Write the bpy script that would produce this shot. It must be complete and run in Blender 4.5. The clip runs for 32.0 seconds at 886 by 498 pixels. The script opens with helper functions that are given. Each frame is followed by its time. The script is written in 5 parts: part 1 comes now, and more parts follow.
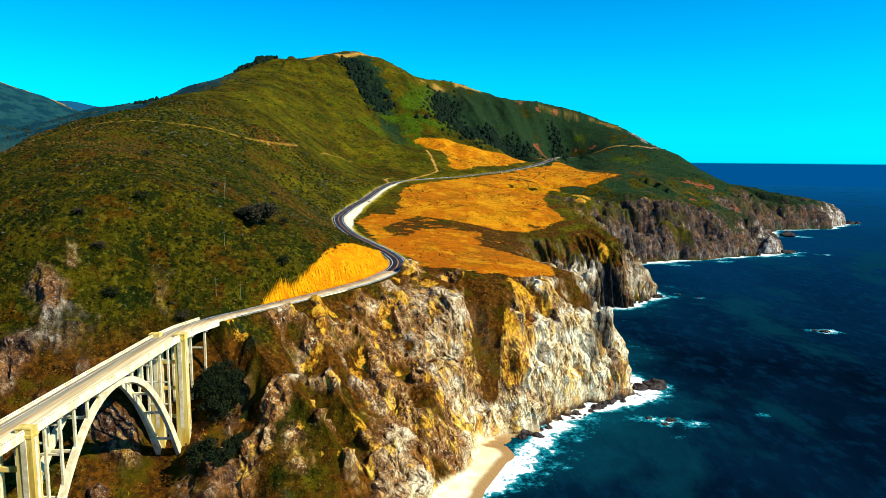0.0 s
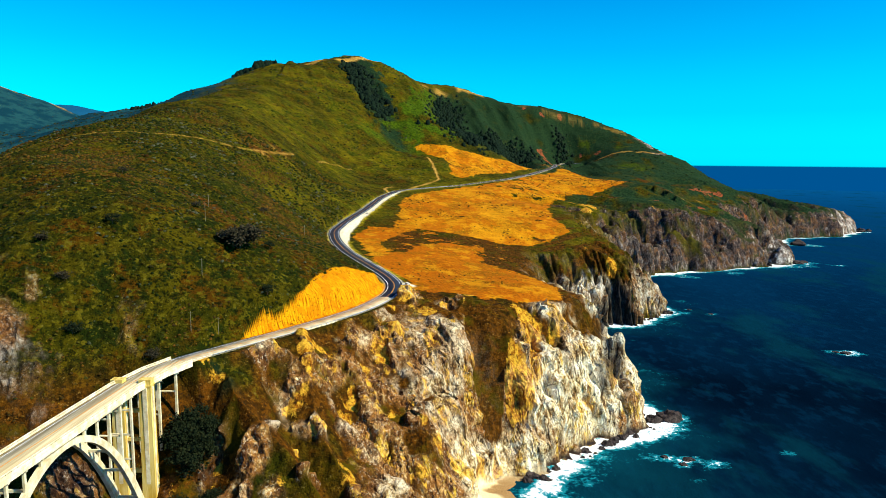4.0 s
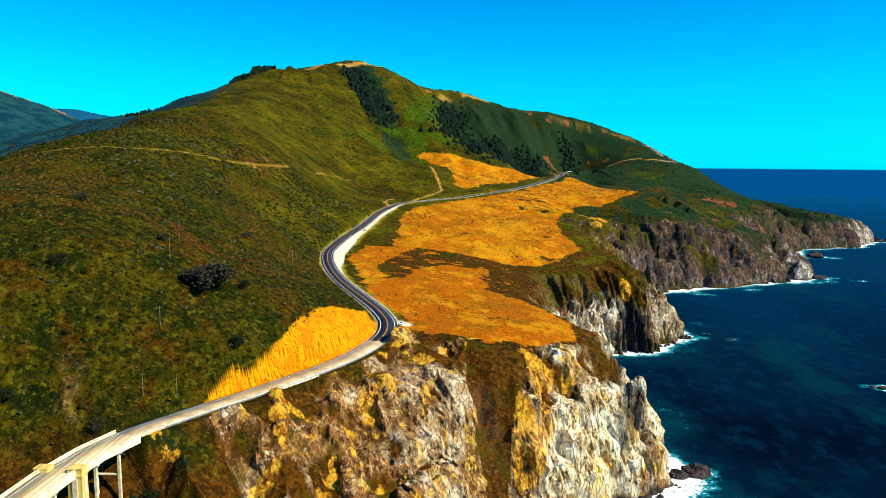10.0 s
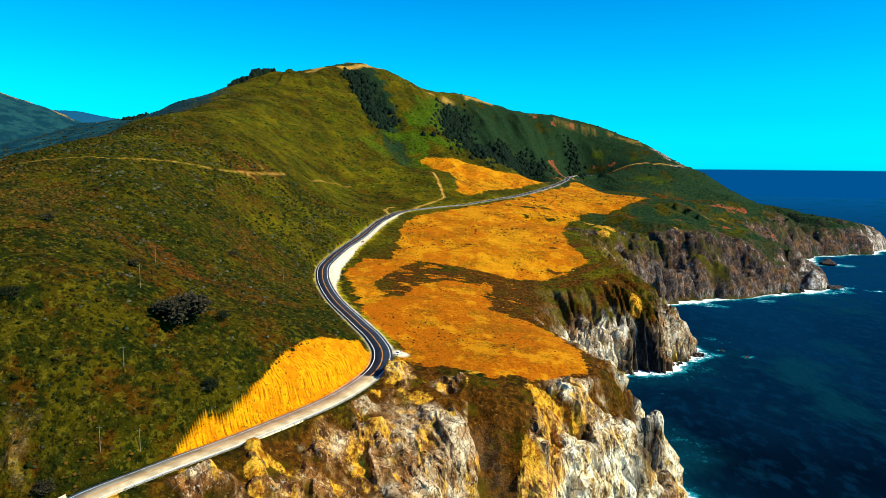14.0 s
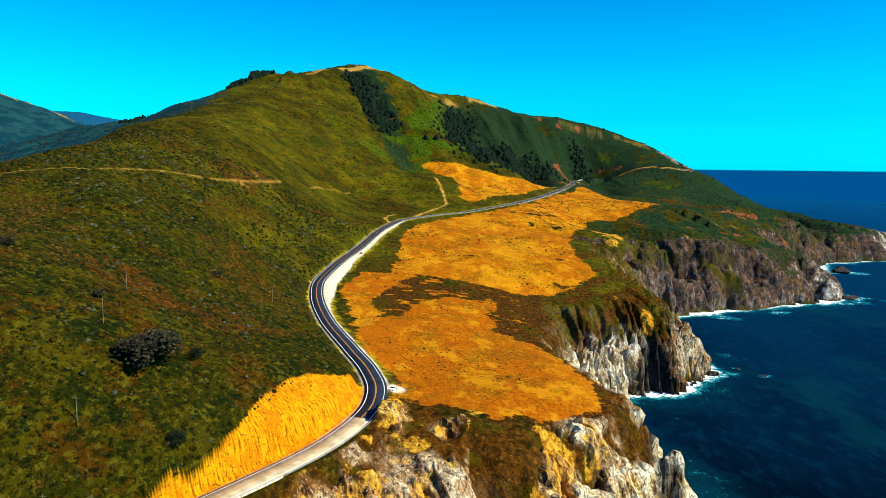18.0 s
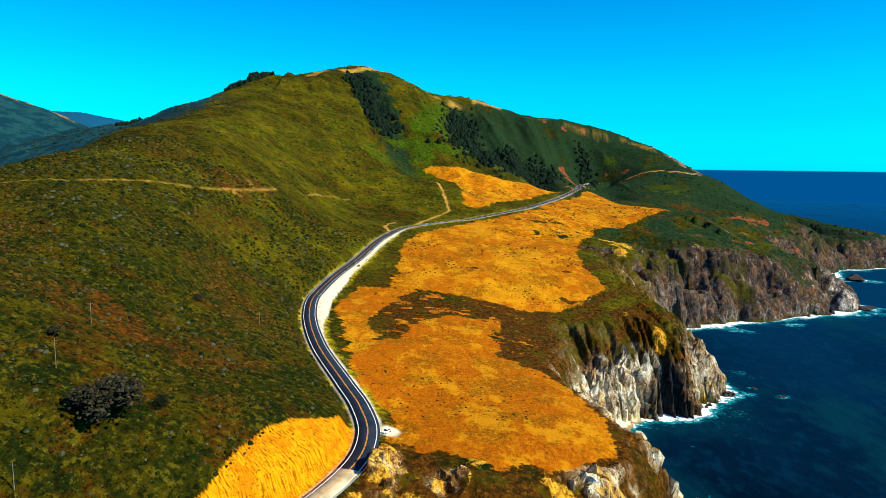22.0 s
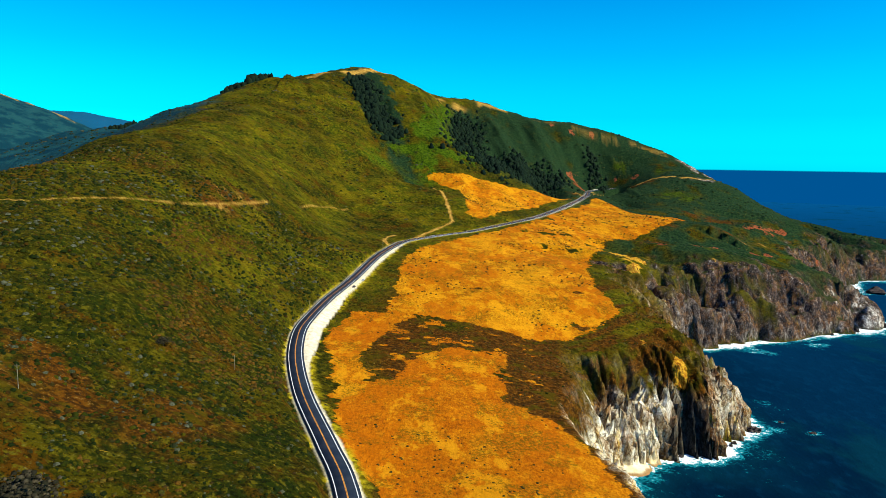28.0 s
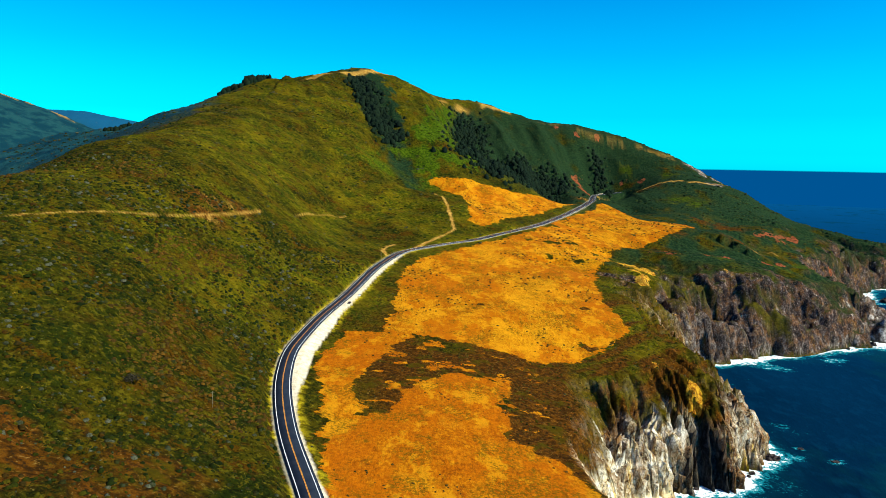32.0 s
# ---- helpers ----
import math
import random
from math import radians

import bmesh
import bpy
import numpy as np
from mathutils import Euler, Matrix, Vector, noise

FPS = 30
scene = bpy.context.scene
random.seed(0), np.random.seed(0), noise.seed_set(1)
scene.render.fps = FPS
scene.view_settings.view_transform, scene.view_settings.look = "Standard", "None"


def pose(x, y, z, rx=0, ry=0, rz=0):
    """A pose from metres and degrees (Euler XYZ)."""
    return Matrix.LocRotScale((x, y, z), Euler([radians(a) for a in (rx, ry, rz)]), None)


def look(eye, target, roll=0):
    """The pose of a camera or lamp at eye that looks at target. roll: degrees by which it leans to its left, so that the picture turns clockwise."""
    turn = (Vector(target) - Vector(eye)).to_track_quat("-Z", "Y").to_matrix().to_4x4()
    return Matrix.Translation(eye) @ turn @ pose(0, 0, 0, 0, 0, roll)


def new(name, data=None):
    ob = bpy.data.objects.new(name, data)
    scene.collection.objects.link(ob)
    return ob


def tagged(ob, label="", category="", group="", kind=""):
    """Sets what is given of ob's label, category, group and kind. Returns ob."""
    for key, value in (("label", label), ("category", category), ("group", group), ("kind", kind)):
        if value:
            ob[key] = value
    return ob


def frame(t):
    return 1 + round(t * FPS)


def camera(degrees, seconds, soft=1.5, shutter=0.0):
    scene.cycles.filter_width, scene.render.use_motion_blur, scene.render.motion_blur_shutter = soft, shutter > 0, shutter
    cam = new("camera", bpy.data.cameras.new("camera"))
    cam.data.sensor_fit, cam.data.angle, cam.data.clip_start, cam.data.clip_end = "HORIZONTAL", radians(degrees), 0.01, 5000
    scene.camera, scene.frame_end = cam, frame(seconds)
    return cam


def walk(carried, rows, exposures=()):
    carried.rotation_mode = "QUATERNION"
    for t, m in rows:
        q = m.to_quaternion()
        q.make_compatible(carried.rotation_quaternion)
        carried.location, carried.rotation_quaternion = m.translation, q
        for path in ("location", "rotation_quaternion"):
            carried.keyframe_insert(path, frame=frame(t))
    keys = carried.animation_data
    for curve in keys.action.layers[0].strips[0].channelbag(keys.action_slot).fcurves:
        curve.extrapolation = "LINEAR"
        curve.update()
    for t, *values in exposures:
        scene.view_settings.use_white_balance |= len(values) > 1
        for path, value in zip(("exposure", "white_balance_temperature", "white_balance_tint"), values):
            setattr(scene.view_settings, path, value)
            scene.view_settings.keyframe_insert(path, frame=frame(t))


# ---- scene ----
cam = camera(65.45, 32.0, soft=0.3)

# seconds, x, y, z, heading, tilt, lean
PATH = (
    (0, 0.00, 0.00, 150.00, 0.000, -7.500, 0.408),
    (2, 1.12, 15.60, 153.98, 0.123, -7.377, 0.406),
    (4, 2.15, 31.18, 157.91, 0.255, -7.273, 0.407),
    (6, 3.11, 46.74, 161.78, 0.393, -7.188, 0.410),
    (8, 3.98, 62.29, 165.62, 0.537, -7.118, 0.417),
    (10, 4.79, 77.84, 169.43, 0.685, -7.065, 0.427),
    (12, 5.53, 93.38, 173.23, 0.836, -7.025, 0.442),
    (14, 6.20, 108.94, 177.03, 0.990, -6.999, 0.462),
    (16, 6.82, 124.51, 180.84, 1.144, -6.986, 0.487),
    (18, 7.39, 140.09, 184.67, 1.298, -6.983, 0.519),
    (20, 7.91, 155.70, 188.53, 1.450, -6.990, 0.557),
    (22, 8.38, 171.34, 192.44, 1.600, -7.006, 0.602),
    (24, 8.82, 187.01, 196.41, 1.745, -7.029, 0.654),
    (26, 9.22, 202.72, 200.44, 1.886, -7.059, 0.715),
    (28, 9.60, 218.48, 204.56, 2.019, -7.094, 0.784),
    (30, 9.95, 234.29, 208.77, 2.145, -7.134, 0.863),
    (32, 10.28, 250.15, 213.08, 2.262, -7.176, 0.951),
)
walk(cam, [(t, pose(x, y, z, 90 + tilt, 0, head) @ pose(0, 0, 0, 0, 0, lean)) for t, x, y, z, head, tilt, lean in PATH])

# ---- sky and sun ----
SUN_TO = Vector((0.87, -0.34, 0.80)).normalized()
world = bpy.data.worlds.new("sky")
scene.world = world
world.use_nodes = True
wn, wl = world.node_tree.nodes, world.node_tree.links
wn.clear()
sky = wn.new("ShaderNodeTexSky")
sky.sky_type, sky.sun_disc = "NISHITA", False
sky.sun_elevation = math.asin(SUN_TO.z)
sky.sun_rotation = math.atan2(SUN_TO.x, SUN_TO.y)
sky.altitude, sky.air_density, sky.dust_density, sky.ozone_density = 100, 1.0, 0.3, 2.0
wcoord = wn.new("ShaderNodeTexCoord")
wsep = wn.new("ShaderNodeSeparateXYZ")
wl.new(wcoord.outputs["Generated"], wsep.inputs[0])
wramp = wn.new("ShaderNodeValToRGB")
wl.new(wsep.outputs["Z"], wramp.inputs[0])
we = wramp.color_ramp.elements
for pos_, col_ in ((0.06, (0, 0.72, 1, 1)), (0.15, (0, 0.50, 1, 1)), (0.27, (0, 0.31, 1, 1))):
    we.new(pos_).color = col_
we[0].position, we[0].color = 0.0, (0, 0.80, 1, 1)
we[4].position, we[4].color = 1.0, (0.02, 0.20, 0.9, 1)
wtint = wn.new("ShaderNodeMixRGB")
wtint.blend_type = "COLOR"
wtint.inputs[0].default_value = 1.0
wl.new(sky.outputs[0], wtint.inputs[1])
wl.new(wramp.outputs[0], wtint.inputs[2])
# below the horizon the open sea goes on
wsea = wn.new("ShaderNodeMixRGB")
wsea.inputs[2].default_value = (0.0, 0.48, 1.60, 1)
wmask = wn.new("ShaderNodeMapRange")
wmask.inputs[1].default_value, wmask.inputs[2].default_value = -0.0030, -0.0045
wl.new(wsep.outputs["Z"], wmask.inputs[0])
wl.new(wmask.outputs[0], wsea.inputs[0])
wl.new(wtint.outputs[0], wsea.inputs[1])
wbg = wn.new("ShaderNodeBackground")
wbg.inputs[1].default_value = 0.130
wl.new(wsea.outputs[0], wbg.inputs[0])
wout = wn.new("ShaderNodeOutputWorld")
wl.new(wbg.outputs[0], wout.inputs[0])

sun = new("sun", bpy.data.lights.new("sun", "SUN"))
sun.data.energy, sun.data.angle, sun.data.color = 5.0, radians(0.53), (1.0, 0.94, 0.70)
sun.matrix_world = look((900, -300, 900), Vector((900, -300, 900)) - SUN_TO)
scene.view_settings.exposure = 0.5

# ---- materials ----
class Nodes:
    """Short hand for a procedural material."""

    def __init__(self, name, rough=0.9):
        self.mat = bpy.data.materials.new(name)
        self.mat.use_nodes = True
        self.n, self.l = self.mat.node_tree.nodes, self.mat.node_tree.links
        self.bsdf = self.n["Principled BSDF"]
        self.bsdf.inputs["Roughness"].default_value = rough
        self.bsdf.inputs["Specular IOR Level"].default_value = 0.1
        self.pos = self.n.new("ShaderNodeNewGeometry").outputs["Position"]

    def put(self, node, k, v):
        if hasattr(v, "links"):
            self.l.new(v, node.inputs[k])
        else:
            node.inputs[k].default_value = v

    def noise(self, metres, detail=3, seed=0.0, stretch=(1, 1, 1), rough=0.6):
        m = self.n.new("ShaderNodeMapping")
        self.l.new(self.pos, m.inputs[0])
        m.inputs["Scale"].default_value = [s / metres for s in stretch]
        m.inputs["Location"].default_value = (seed * 13.7, seed * 7.1, seed * 3.3)
        t = self.n.new("ShaderNodeTexNoise")
        self.l.new(m.outputs[0], t.inputs["Vector"])
        t.inputs["Scale"].default_value, t.inputs["Detail"].default_value, t.inputs["Roughness"].default_value = 1, detail, rough
        return t.outputs["Fac"]

    def step(self, v, a, b, lo=0.0, hi=1.0):
        t = self.n.new("ShaderNodeMapRange")
        t.interpolation_type = "SMOOTHSTEP"
        self.put(t, 0, v)
        for k, x in ((1, a), (2, b), (3, lo), (4, hi)):
            t.inputs[k].default_value = x
        return t.outputs[0]

    def mix(self, f, a, b, kind="MIX"):
        t = self.n.new("ShaderNodeMixRGB")
        t.blend_type = kind
        self.put(t, 0, f)
        for k, c in ((1, a), (2, b)):
            self.put(t, k, c if hasattr(c, "links") else (*c, 1))
        return t.outputs[0]

    def maths(self, kind, a, b=0.0):
        t = self.n.new("ShaderNodeMath")
        t.operation = kind
        self.put(t, 0, a)
        self.put(t, 1, b)
        return t.outputs[0]

    def attr(self, name):
        t = self.n.new("ShaderNodeAttribute")
        t.attribute_name = name
        return t.outputs["Fac"]

    def island(self):
        g = self.n.new("ShaderNodeNewGeometry")
        return g.outputs["Random Per Island"]

    def one(self):
        return self.n.new("ShaderNodeObjectInfo").outputs["Random"]

    def ramp(self, v, stops):
        t = self.n.new("ShaderNodeValToRGB")
        self.put(t, 0, v)
        e = t.color_ramp.elements
        while len(e) < len(stops):
            e.new(0.5)
        for el, (p, c) in zip(e, stops):
            el.position, el.color = p, (*c, 1)
        return t.outputs[0]

    def bump(self, h, strength, metres):
        t = self.n.new("ShaderNodeBump")
        t.inputs["Strength"].default_value, t.inputs["Distance"].default_value = strength, metres
        self.l.new(h, t.inputs["Height"])
        self.l.new(t.outputs[0], self.bsdf.inputs["Normal"])

    def colour(self, c):
        self.put(self.bsdf, "Base Color", c if hasattr(c, "links") else (*c, 1))
        return self.mat


def simple(name, a, b, metres=1.0, rough=0.8, bump=0.0, metal=0.0, stretch=(1, 1, 1)):
    m = Nodes(name, rough)
    n = m.noise(metres, 4, 1, stretch)
    if bump:
        m.bump(n, 0.5, bump)
    m.bsdf.inputs["Metallic"].default_value = metal
    return m.colour(m.mix(m.step(n, 0.35, 0.65), a, b))


def ground_material():
    m = Nodes("coastal_ground", 1.0)
    m.bsdf.inputs["Specular IOR Level"].default_value = 0.02
    big, mid, small, grain = m.noise(70, 3, 1), m.noise(14, 4, 2), m.noise(3.2, 4, 3), m.noise(0.9, 3, 4)
    # low scrub: olive, dark green, dry brown
    twig = m.noise(1.7, 5, 24, rough=0.72)
    patch_a, patch_b, patch_c = m.noise(30, 6, 27, rough=0.70), m.noise(24, 6, 28, rough=0.70), m.noise(16, 6, 29, rough=0.70)
    scrub = m.mix(m.step(mid, 0.40, 0.62), (0.020, 0.021, 0.0012), (0.044, 0.035, 0.0014))
    scrub = m.mix(m.step(patch_a, 0.49, 0.58, 0, 0.8), scrub, (0.062, 0.048, 0.0016))
    scrub = m.mix(m.step(patch_b, 0.51, 0.59, 0, 0.8), scrub, (0.066, 0.024, 0.0014))
    scrub = m.mix(m.step(patch_c, 0.51, 0.42, 0, 0.9), scrub, (0.008, 0.015, 0.0018))
    scrub = m.mix(m.step(big, 0.47, 0.36, 0, 0.6), scrub, (0.012, 0.019, 0.0016))
    scrub = m.mix(m.step(small, 0.54, 0.63, 0, 0.8), scrub, (0.086, 0.070, 0.004))
    scrub = m.mix(m.step(small, 0.45, 0.34, 0, 0.9), scrub, (0.005, 0.007, 0.0010))
    scrub = m.mix(m.step(twig, 0.48, 0.38, 0, 0.85), scrub, (0.005, 0.006, 0.0010))
    scrub = m.mix(m.step(twig, 0.60, 0.68, 0, 0.7), scrub, (0.125, 0.108, 0.022))
    # fresh green on the high slopes
    lush = m.mix(m.step(small, 0.40, 0.60), (0.036, 0.038, 0.0014), (0.084, 0.084, 0.002))
    lush = m.mix(m.step(patch_a, 0.49, 0.58, 0, 0.75), lush, (0.125, 0.092, 0.0024))
    lush = m.mix(m.step(patch_b, 0.47, 0.38, 0, 0.8), lush, (0.016, 0.034, 0.0024))
    lush = m.mix(m.step(patch_c, 0.53, 0.61, 0, 0.6), lush, (0.076, 0.034, 0.004))
    lush = m.mix(m.step(m.noise(6, 5, 34, rough=0.72), 0.53, 0.60, 0, 0.65), lush, (0.170, 0.130, 0.006))
    lush = m.mix(m.step(twig, 0.47, 0.36, 0, 0.8), lush, (0.007, 0.011, 0.0014))
    col = m.mix(m.attr("lush"), scrub, lush)
    bright = m.mix(m.step(small, 0.4, 0.6), (0.017, 0.040, 0.002), (0.058, 0.092, 0.003))
    col = m.mix(m.attr("fresh"), col, bright)
    # dark green of the thickets, also painted into the cliff clefts as shade
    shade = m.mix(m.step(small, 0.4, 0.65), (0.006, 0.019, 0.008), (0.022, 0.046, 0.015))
    col = m.mix(m.attr("thicket_shade"), col, shade)
    # far woods go teal, then blue: distance haze put into the colour
    col = m.mix(m.attr("hazy_wood"), col, m.mix(m.step(m.noise(70, 6, 19, rough=0.7), 0.44, 0.57), (0.004, 0.032, 0.046), (0.011, 0.058, 0.064)))
    col = m.mix(m.attr("far_haze"), col, (0.006, 0.075, 0.150))
    # bare soil and trodden paths
    soil = m.mix(m.step(small, 0.35, 0.65), (0.30, 0.135, 0.020), (0.60, 0.36, 0.070))
    earth = m.mix(m.step(small, 0.40, 0.62), (0.036, 0.014, 0.0016), (0.104, 0.036, 0.003))
    earth = m.mix(m.step(twig, 0.48, 0.38, 0, 0.8), earth, (0.016, 0.010, 0.004))
    earth = m.mix(m.step(twig, 0.58, 0.66, 0, 0.8), earth, (0.22, 0.115, 0.024))
    earth = m.mix(m.step(mid, 0.52, 0.66, 0, 0.8), earth, (0.056, 0.042, 0.002))
    col = m.mix(m.attr("rust"), col, earth)
    # dry grass
    g1 = m.noise(1.5, 6, 6, (1, 0.6, 1), 0.75)
    gold = m.ramp(m.mix(0.5, g1, m.noise(5.5, 5, 7, (1, 0.5, 1), 0.72)), ((0.34, (0.17, 0.043, 0.0016)), (0.45, (0.31, 0.088, 0.002)), (0.55, (0.44, 0.148, 0.003)), (0.66, (0.70, 0.31, 0.007))))
    gold = m.mix(m.step(m.noise(26, 5, 8, (1, 0.5, 1), 0.65), 0.44, 0.56), m.mix(0.7, gold, (0.44, 0.125, 0.002)), gold)
    gold = m.mix(m.step(m.noise(9, 5, 10, (1, 0.45, 1), 0.72), 0.52, 0.66, 0, 0.5), gold, (0.72, 0.30, 0.008))
    gold = m.mix(m.step(grain, 0.42, 0.28, 0, 0.45), gold, (0.20, 0.075, 0.004))
    gold = m.mix(m.step(m.noise(6, 5, 9, (1, 0.5, 1), 0.72), 0.58, 0.66, 0, 0.75), gold, (0.15, 0.085, 0.005))
    patch = m.noise(45, 6, 21, (1, 0.5, 1), 0.68)
    gold = m.mix(m.step(patch, 0.50, 0.59, 0, 0.50), gold, m.mix(m.step(g1, 0.40, 0.62), (0.48, 0.19, 0.003), (0.80, 0.42, 0.012)))
    gold = m.mix(m.step(patch, 0.47, 0.38, 0, 0.55), gold, (0.40, 0.110, 0.003))
    gold = m.mix(m.step(m.noise(3.6, 6, 22, (1, 0.5, 1), 0.75), 0.585, 0.64, 0, 0.85), gold, (0.085, 0.045, 0.004))
    gold = m.mix(m.maths("MULTIPLY", m.attr("tawny"), 0.48), gold, m.mix(m.step(g1, 0.36, 0.64), (0.20, 0.043, 0.0015), (0.54, 0.135, 0.002)))
    gold = m.mix(1.0, gold, (0.92, 0.88, 0.80), "MULTIPLY")
    # pale tufts, bare trodden soil and green weeds in drifts
    gold = m.mix(m.step(m.noise(17, 6, 32, (1, 0.6, 1), 0.72), 0.51, 0.60, 0, 0.6), gold, (0.62, 0.27, 0.006))
    gold = m.mix(m.maths("MULTIPLY", m.step(m.noise(30, 5, 33, rough=0.7), 0.48, 0.58, 0, 0.75), m.step(twig, 0.47, 0.55)), gold, (0.095, 0.062, 0.003))
    gold = m.mix(m.step(twig, 0.40, 0.33, 0, 0.7), gold, (0.085, 0.040, 0.003))
    lawn = m.maths("ADD", m.attr("grass"), m.maths("MULTIPLY", m.maths("SUBTRACT", m.noise(5, 5, 23, rough=0.7), 0.5), 2.2))
    col = m.mix(m.maths("MULTIPLY", m.step(lawn, 0.36, 0.56), m.step(m.attr("grass"), 0.02, 0.15)), col, gold)
    # rock
    tall = m.noise(6, 7, 11, (1, 1, 0.55), 0.76)
    crack = m.noise(2.6, 6, 12, (1, 1, 0.7), 0.74)
    rock = m.ramp(tall, ((0.35, (0.034, 0.013, 0.006)), (0.44, (0.115, 0.044, 0.015)), (0.52, (0.26, 0.115, 0.030)), (0.58, (0.50, 0.29, 0.085)), (0.65, (0.90, 0.76, 0.44))))
    white = m.ramp(tall, ((0.33, (0.100, 0.046, 0.018)), (0.41, (0.40, 0.24, 0.090)), (0.47, (0.84, 0.68, 0.36)), (0.55, (0.97, 0.92, 0.70))))
    slate = m.ramp(tall, ((0.38, (0.005, 0.007, 0.009)), (0.47, (0.017, 0.015, 0.017)), (0.54, (0.046, 0.031, 0.029)), (0.60, (0.115, 0.088, 0.080)), (0.67, (0.42, 0.38, 0.35))))
    grey = m.ramp(tall, ((0.36, (0.022, 0.018, 0.018)), (0.44, (0.090, 0.076, 0.066)), (0.51, (0.32, 0.28, 0.24)), (0.60, (0.84, 0.79, 0.70))))
    white = m.mix(m.attr("slate"), white, grey)
    rock = m.mix(m.attr("slate"), rock, slate)
    rock = m.mix(m.attr("pale"), rock, white)
    rust = m.mix(m.step(crack, 0.35, 0.6), (0.10, 0.034, 0.010), (0.36, 0.15, 0.030))
    stain = m.maths("MULTIPLY", m.step(m.noise(11, 6, 13, rough=0.68), 0.48, 0.57, 0, 0.8), m.maths("SUBTRACT", 1.0, m.maths("MULTIPLY", m.maths("MAXIMUM", m.attr("pale"), m.attr("slate")), 0.62)))
    rock = m.mix(stain, rock, rust)
    rock = m.mix(m.maths("MULTIPLY", m.step(m.noise(13, 5, 14, (1, 1, 0.4), 0.68), 0.55, 0.64, 0, 0.85), m.maths("SUBTRACT", 1.0, m.maths("MULTIPLY", m.attr("slate"), 0.9))), rock, m.mix(m.step(crack, 0.4, 0.6), (0.52, 0.25, 0.02), (0.86, 0.58, 0.07)))
    rock = m.mix(m.step(crack, 0.43, 0.385, 0, 0.9), rock, (0.018, 0.009, 0.006))
    rock = m.mix(m.step(m.noise(0.9, 4, 17), 0.46, 0.34, 0, 0.4), rock, (0.06, 0.032, 0.018))
    joint = m.n.new("ShaderNodeTexVoronoi")
    joint.feature = "DISTANCE_TO_EDGE"
    lean = m.n.new("ShaderNodeMapping")
    shift = m.n.new("ShaderNodeVectorMath")
    m.l.new(m.pos, shift.inputs[0])
    warp = m.n.new("ShaderNodeCombineXYZ")
    for axis in range(3):
        m.put(warp, axis, m.maths("MULTIPLY", crack, 5.0 + axis))
    m.l.new(warp.outputs[0], shift.inputs[1])
    m.l.new(shift.outputs[0], lean.inputs[0])
    lean.inputs["Rotation"].default_value, lean.inputs["Scale"].default_value = (0.35, 0.5, 0.2), (0.30, 0.30, 0.16)
    m.l.new(lean.outputs[0], joint.inputs["Vector"])
    joint.inputs["Scale"].default_value = 1.0
    rock = m.mix(m.step(joint.outputs["Distance"], 0.06, 0.015, 0, 0.7), rock, (0.026, 0.013, 0.008))
    grit = m.noise(1.1, 5, 35, (1, 1, 0.7), 0.75)
    rock = m.mix(m.step(grit, 0.55, 0.64, 0, 0.5), rock, m.mix(m.attr("slate"), (0.90, 0.80, 0.56), (0.30, 0.27, 0.25)))
    rock = m.mix(m.step(grit, 0.44, 0.37, 0, 0.6), rock, m.mix(m.attr("slate"), (0.100, 0.046, 0.018), (0.030, 0.022, 0.020)))
    col = m.mix(m.attr("rock"), col, rock)
    ochre = m.mix(m.step(crack, 0.40, 0.60), (0.30, 0.095, 0.006), (0.78, 0.44, 0.035))
    ochre = m.mix(m.step(grit, 0.44, 0.36, 0, 0.8), ochre, (0.10, 0.035, 0.005))
    ochre = m.mix(m.step(tall, 0.44, 0.37, 0, 0.85), ochre, (0.12, 0.05, 0.008))
    oz = m.step(m.maths("ADD", m.attr("ochre"), m.maths("MULTIPLY", m.maths("SUBTRACT", m.mix(0.5, m.mix(0.5, crack, grit), tall), 0.5), 4.6)), 0.38, 0.86)
    col = m.mix(m.maths("MULTIPLY", oz, 0.8), col, ochre)
    scarp = m.mix(m.step(crack, 0.38, 0.60), (0.085, 0.022, 0.010), (0.30, 0.085, 0.030))
    edge = m.maths("ADD", m.attr("scarp"), m.maths("MULTIPLY", m.maths("SUBTRACT", crack, 0.5), 1.4))
    col = m.mix(m.step(edge, 0.40, 0.60, 0, 0.92), col, scarp)
    # wet dark foot of the rocks
    col = m.mix(m.attr("wet"), col, (0.022, 0.018, 0.018))
    # cave mouths: the shade inside them put into the colour
    col = m.mix(m.maths("MULTIPLY", m.attr("cave_shade"), 0.9), col, m.mix(m.step(crack, 0.45, 0.66), (0.006, 0.008, 0.010), (0.040, 0.042, 0.045)))
    col = m.mix(m.attr("soil"), col, soil)
    # fresh clay cut with rain grooves
    rill = m.n.new("ShaderNodeTexNoise")
    way = m.n.new("ShaderNodeCombineXYZ")
    m.put(way, 0, m.maths("MULTIPLY", m.attr("road_run"), 1000.0))
    m.put(way, 1, m.maths("MULTIPLY", m.attr("road_off"), 22.0))
    m.l.new(way.outputs[0], rill.inputs["Vector"])
    rill.inputs["Scale"].default_value, rill.inputs["Detail"].default_value = 1.3, 5
    clay = m.mix(m.step(rill.outputs["Fac"], 0.36, 0.58), (0.42, 0.132, 0.0015), (0.72, 0.315, 0.004))
    clay = m.mix(m.step(rill.outputs["Fac"], 0.42, 0.34, 0, 0.75), clay, (0.20, 0.055, 0.0015))
    clay = m.mix(m.step(m.noise(9, 4, 25), 0.48, 0.58, 0, 0.6), clay, (0.50, 0.140, 0.002))
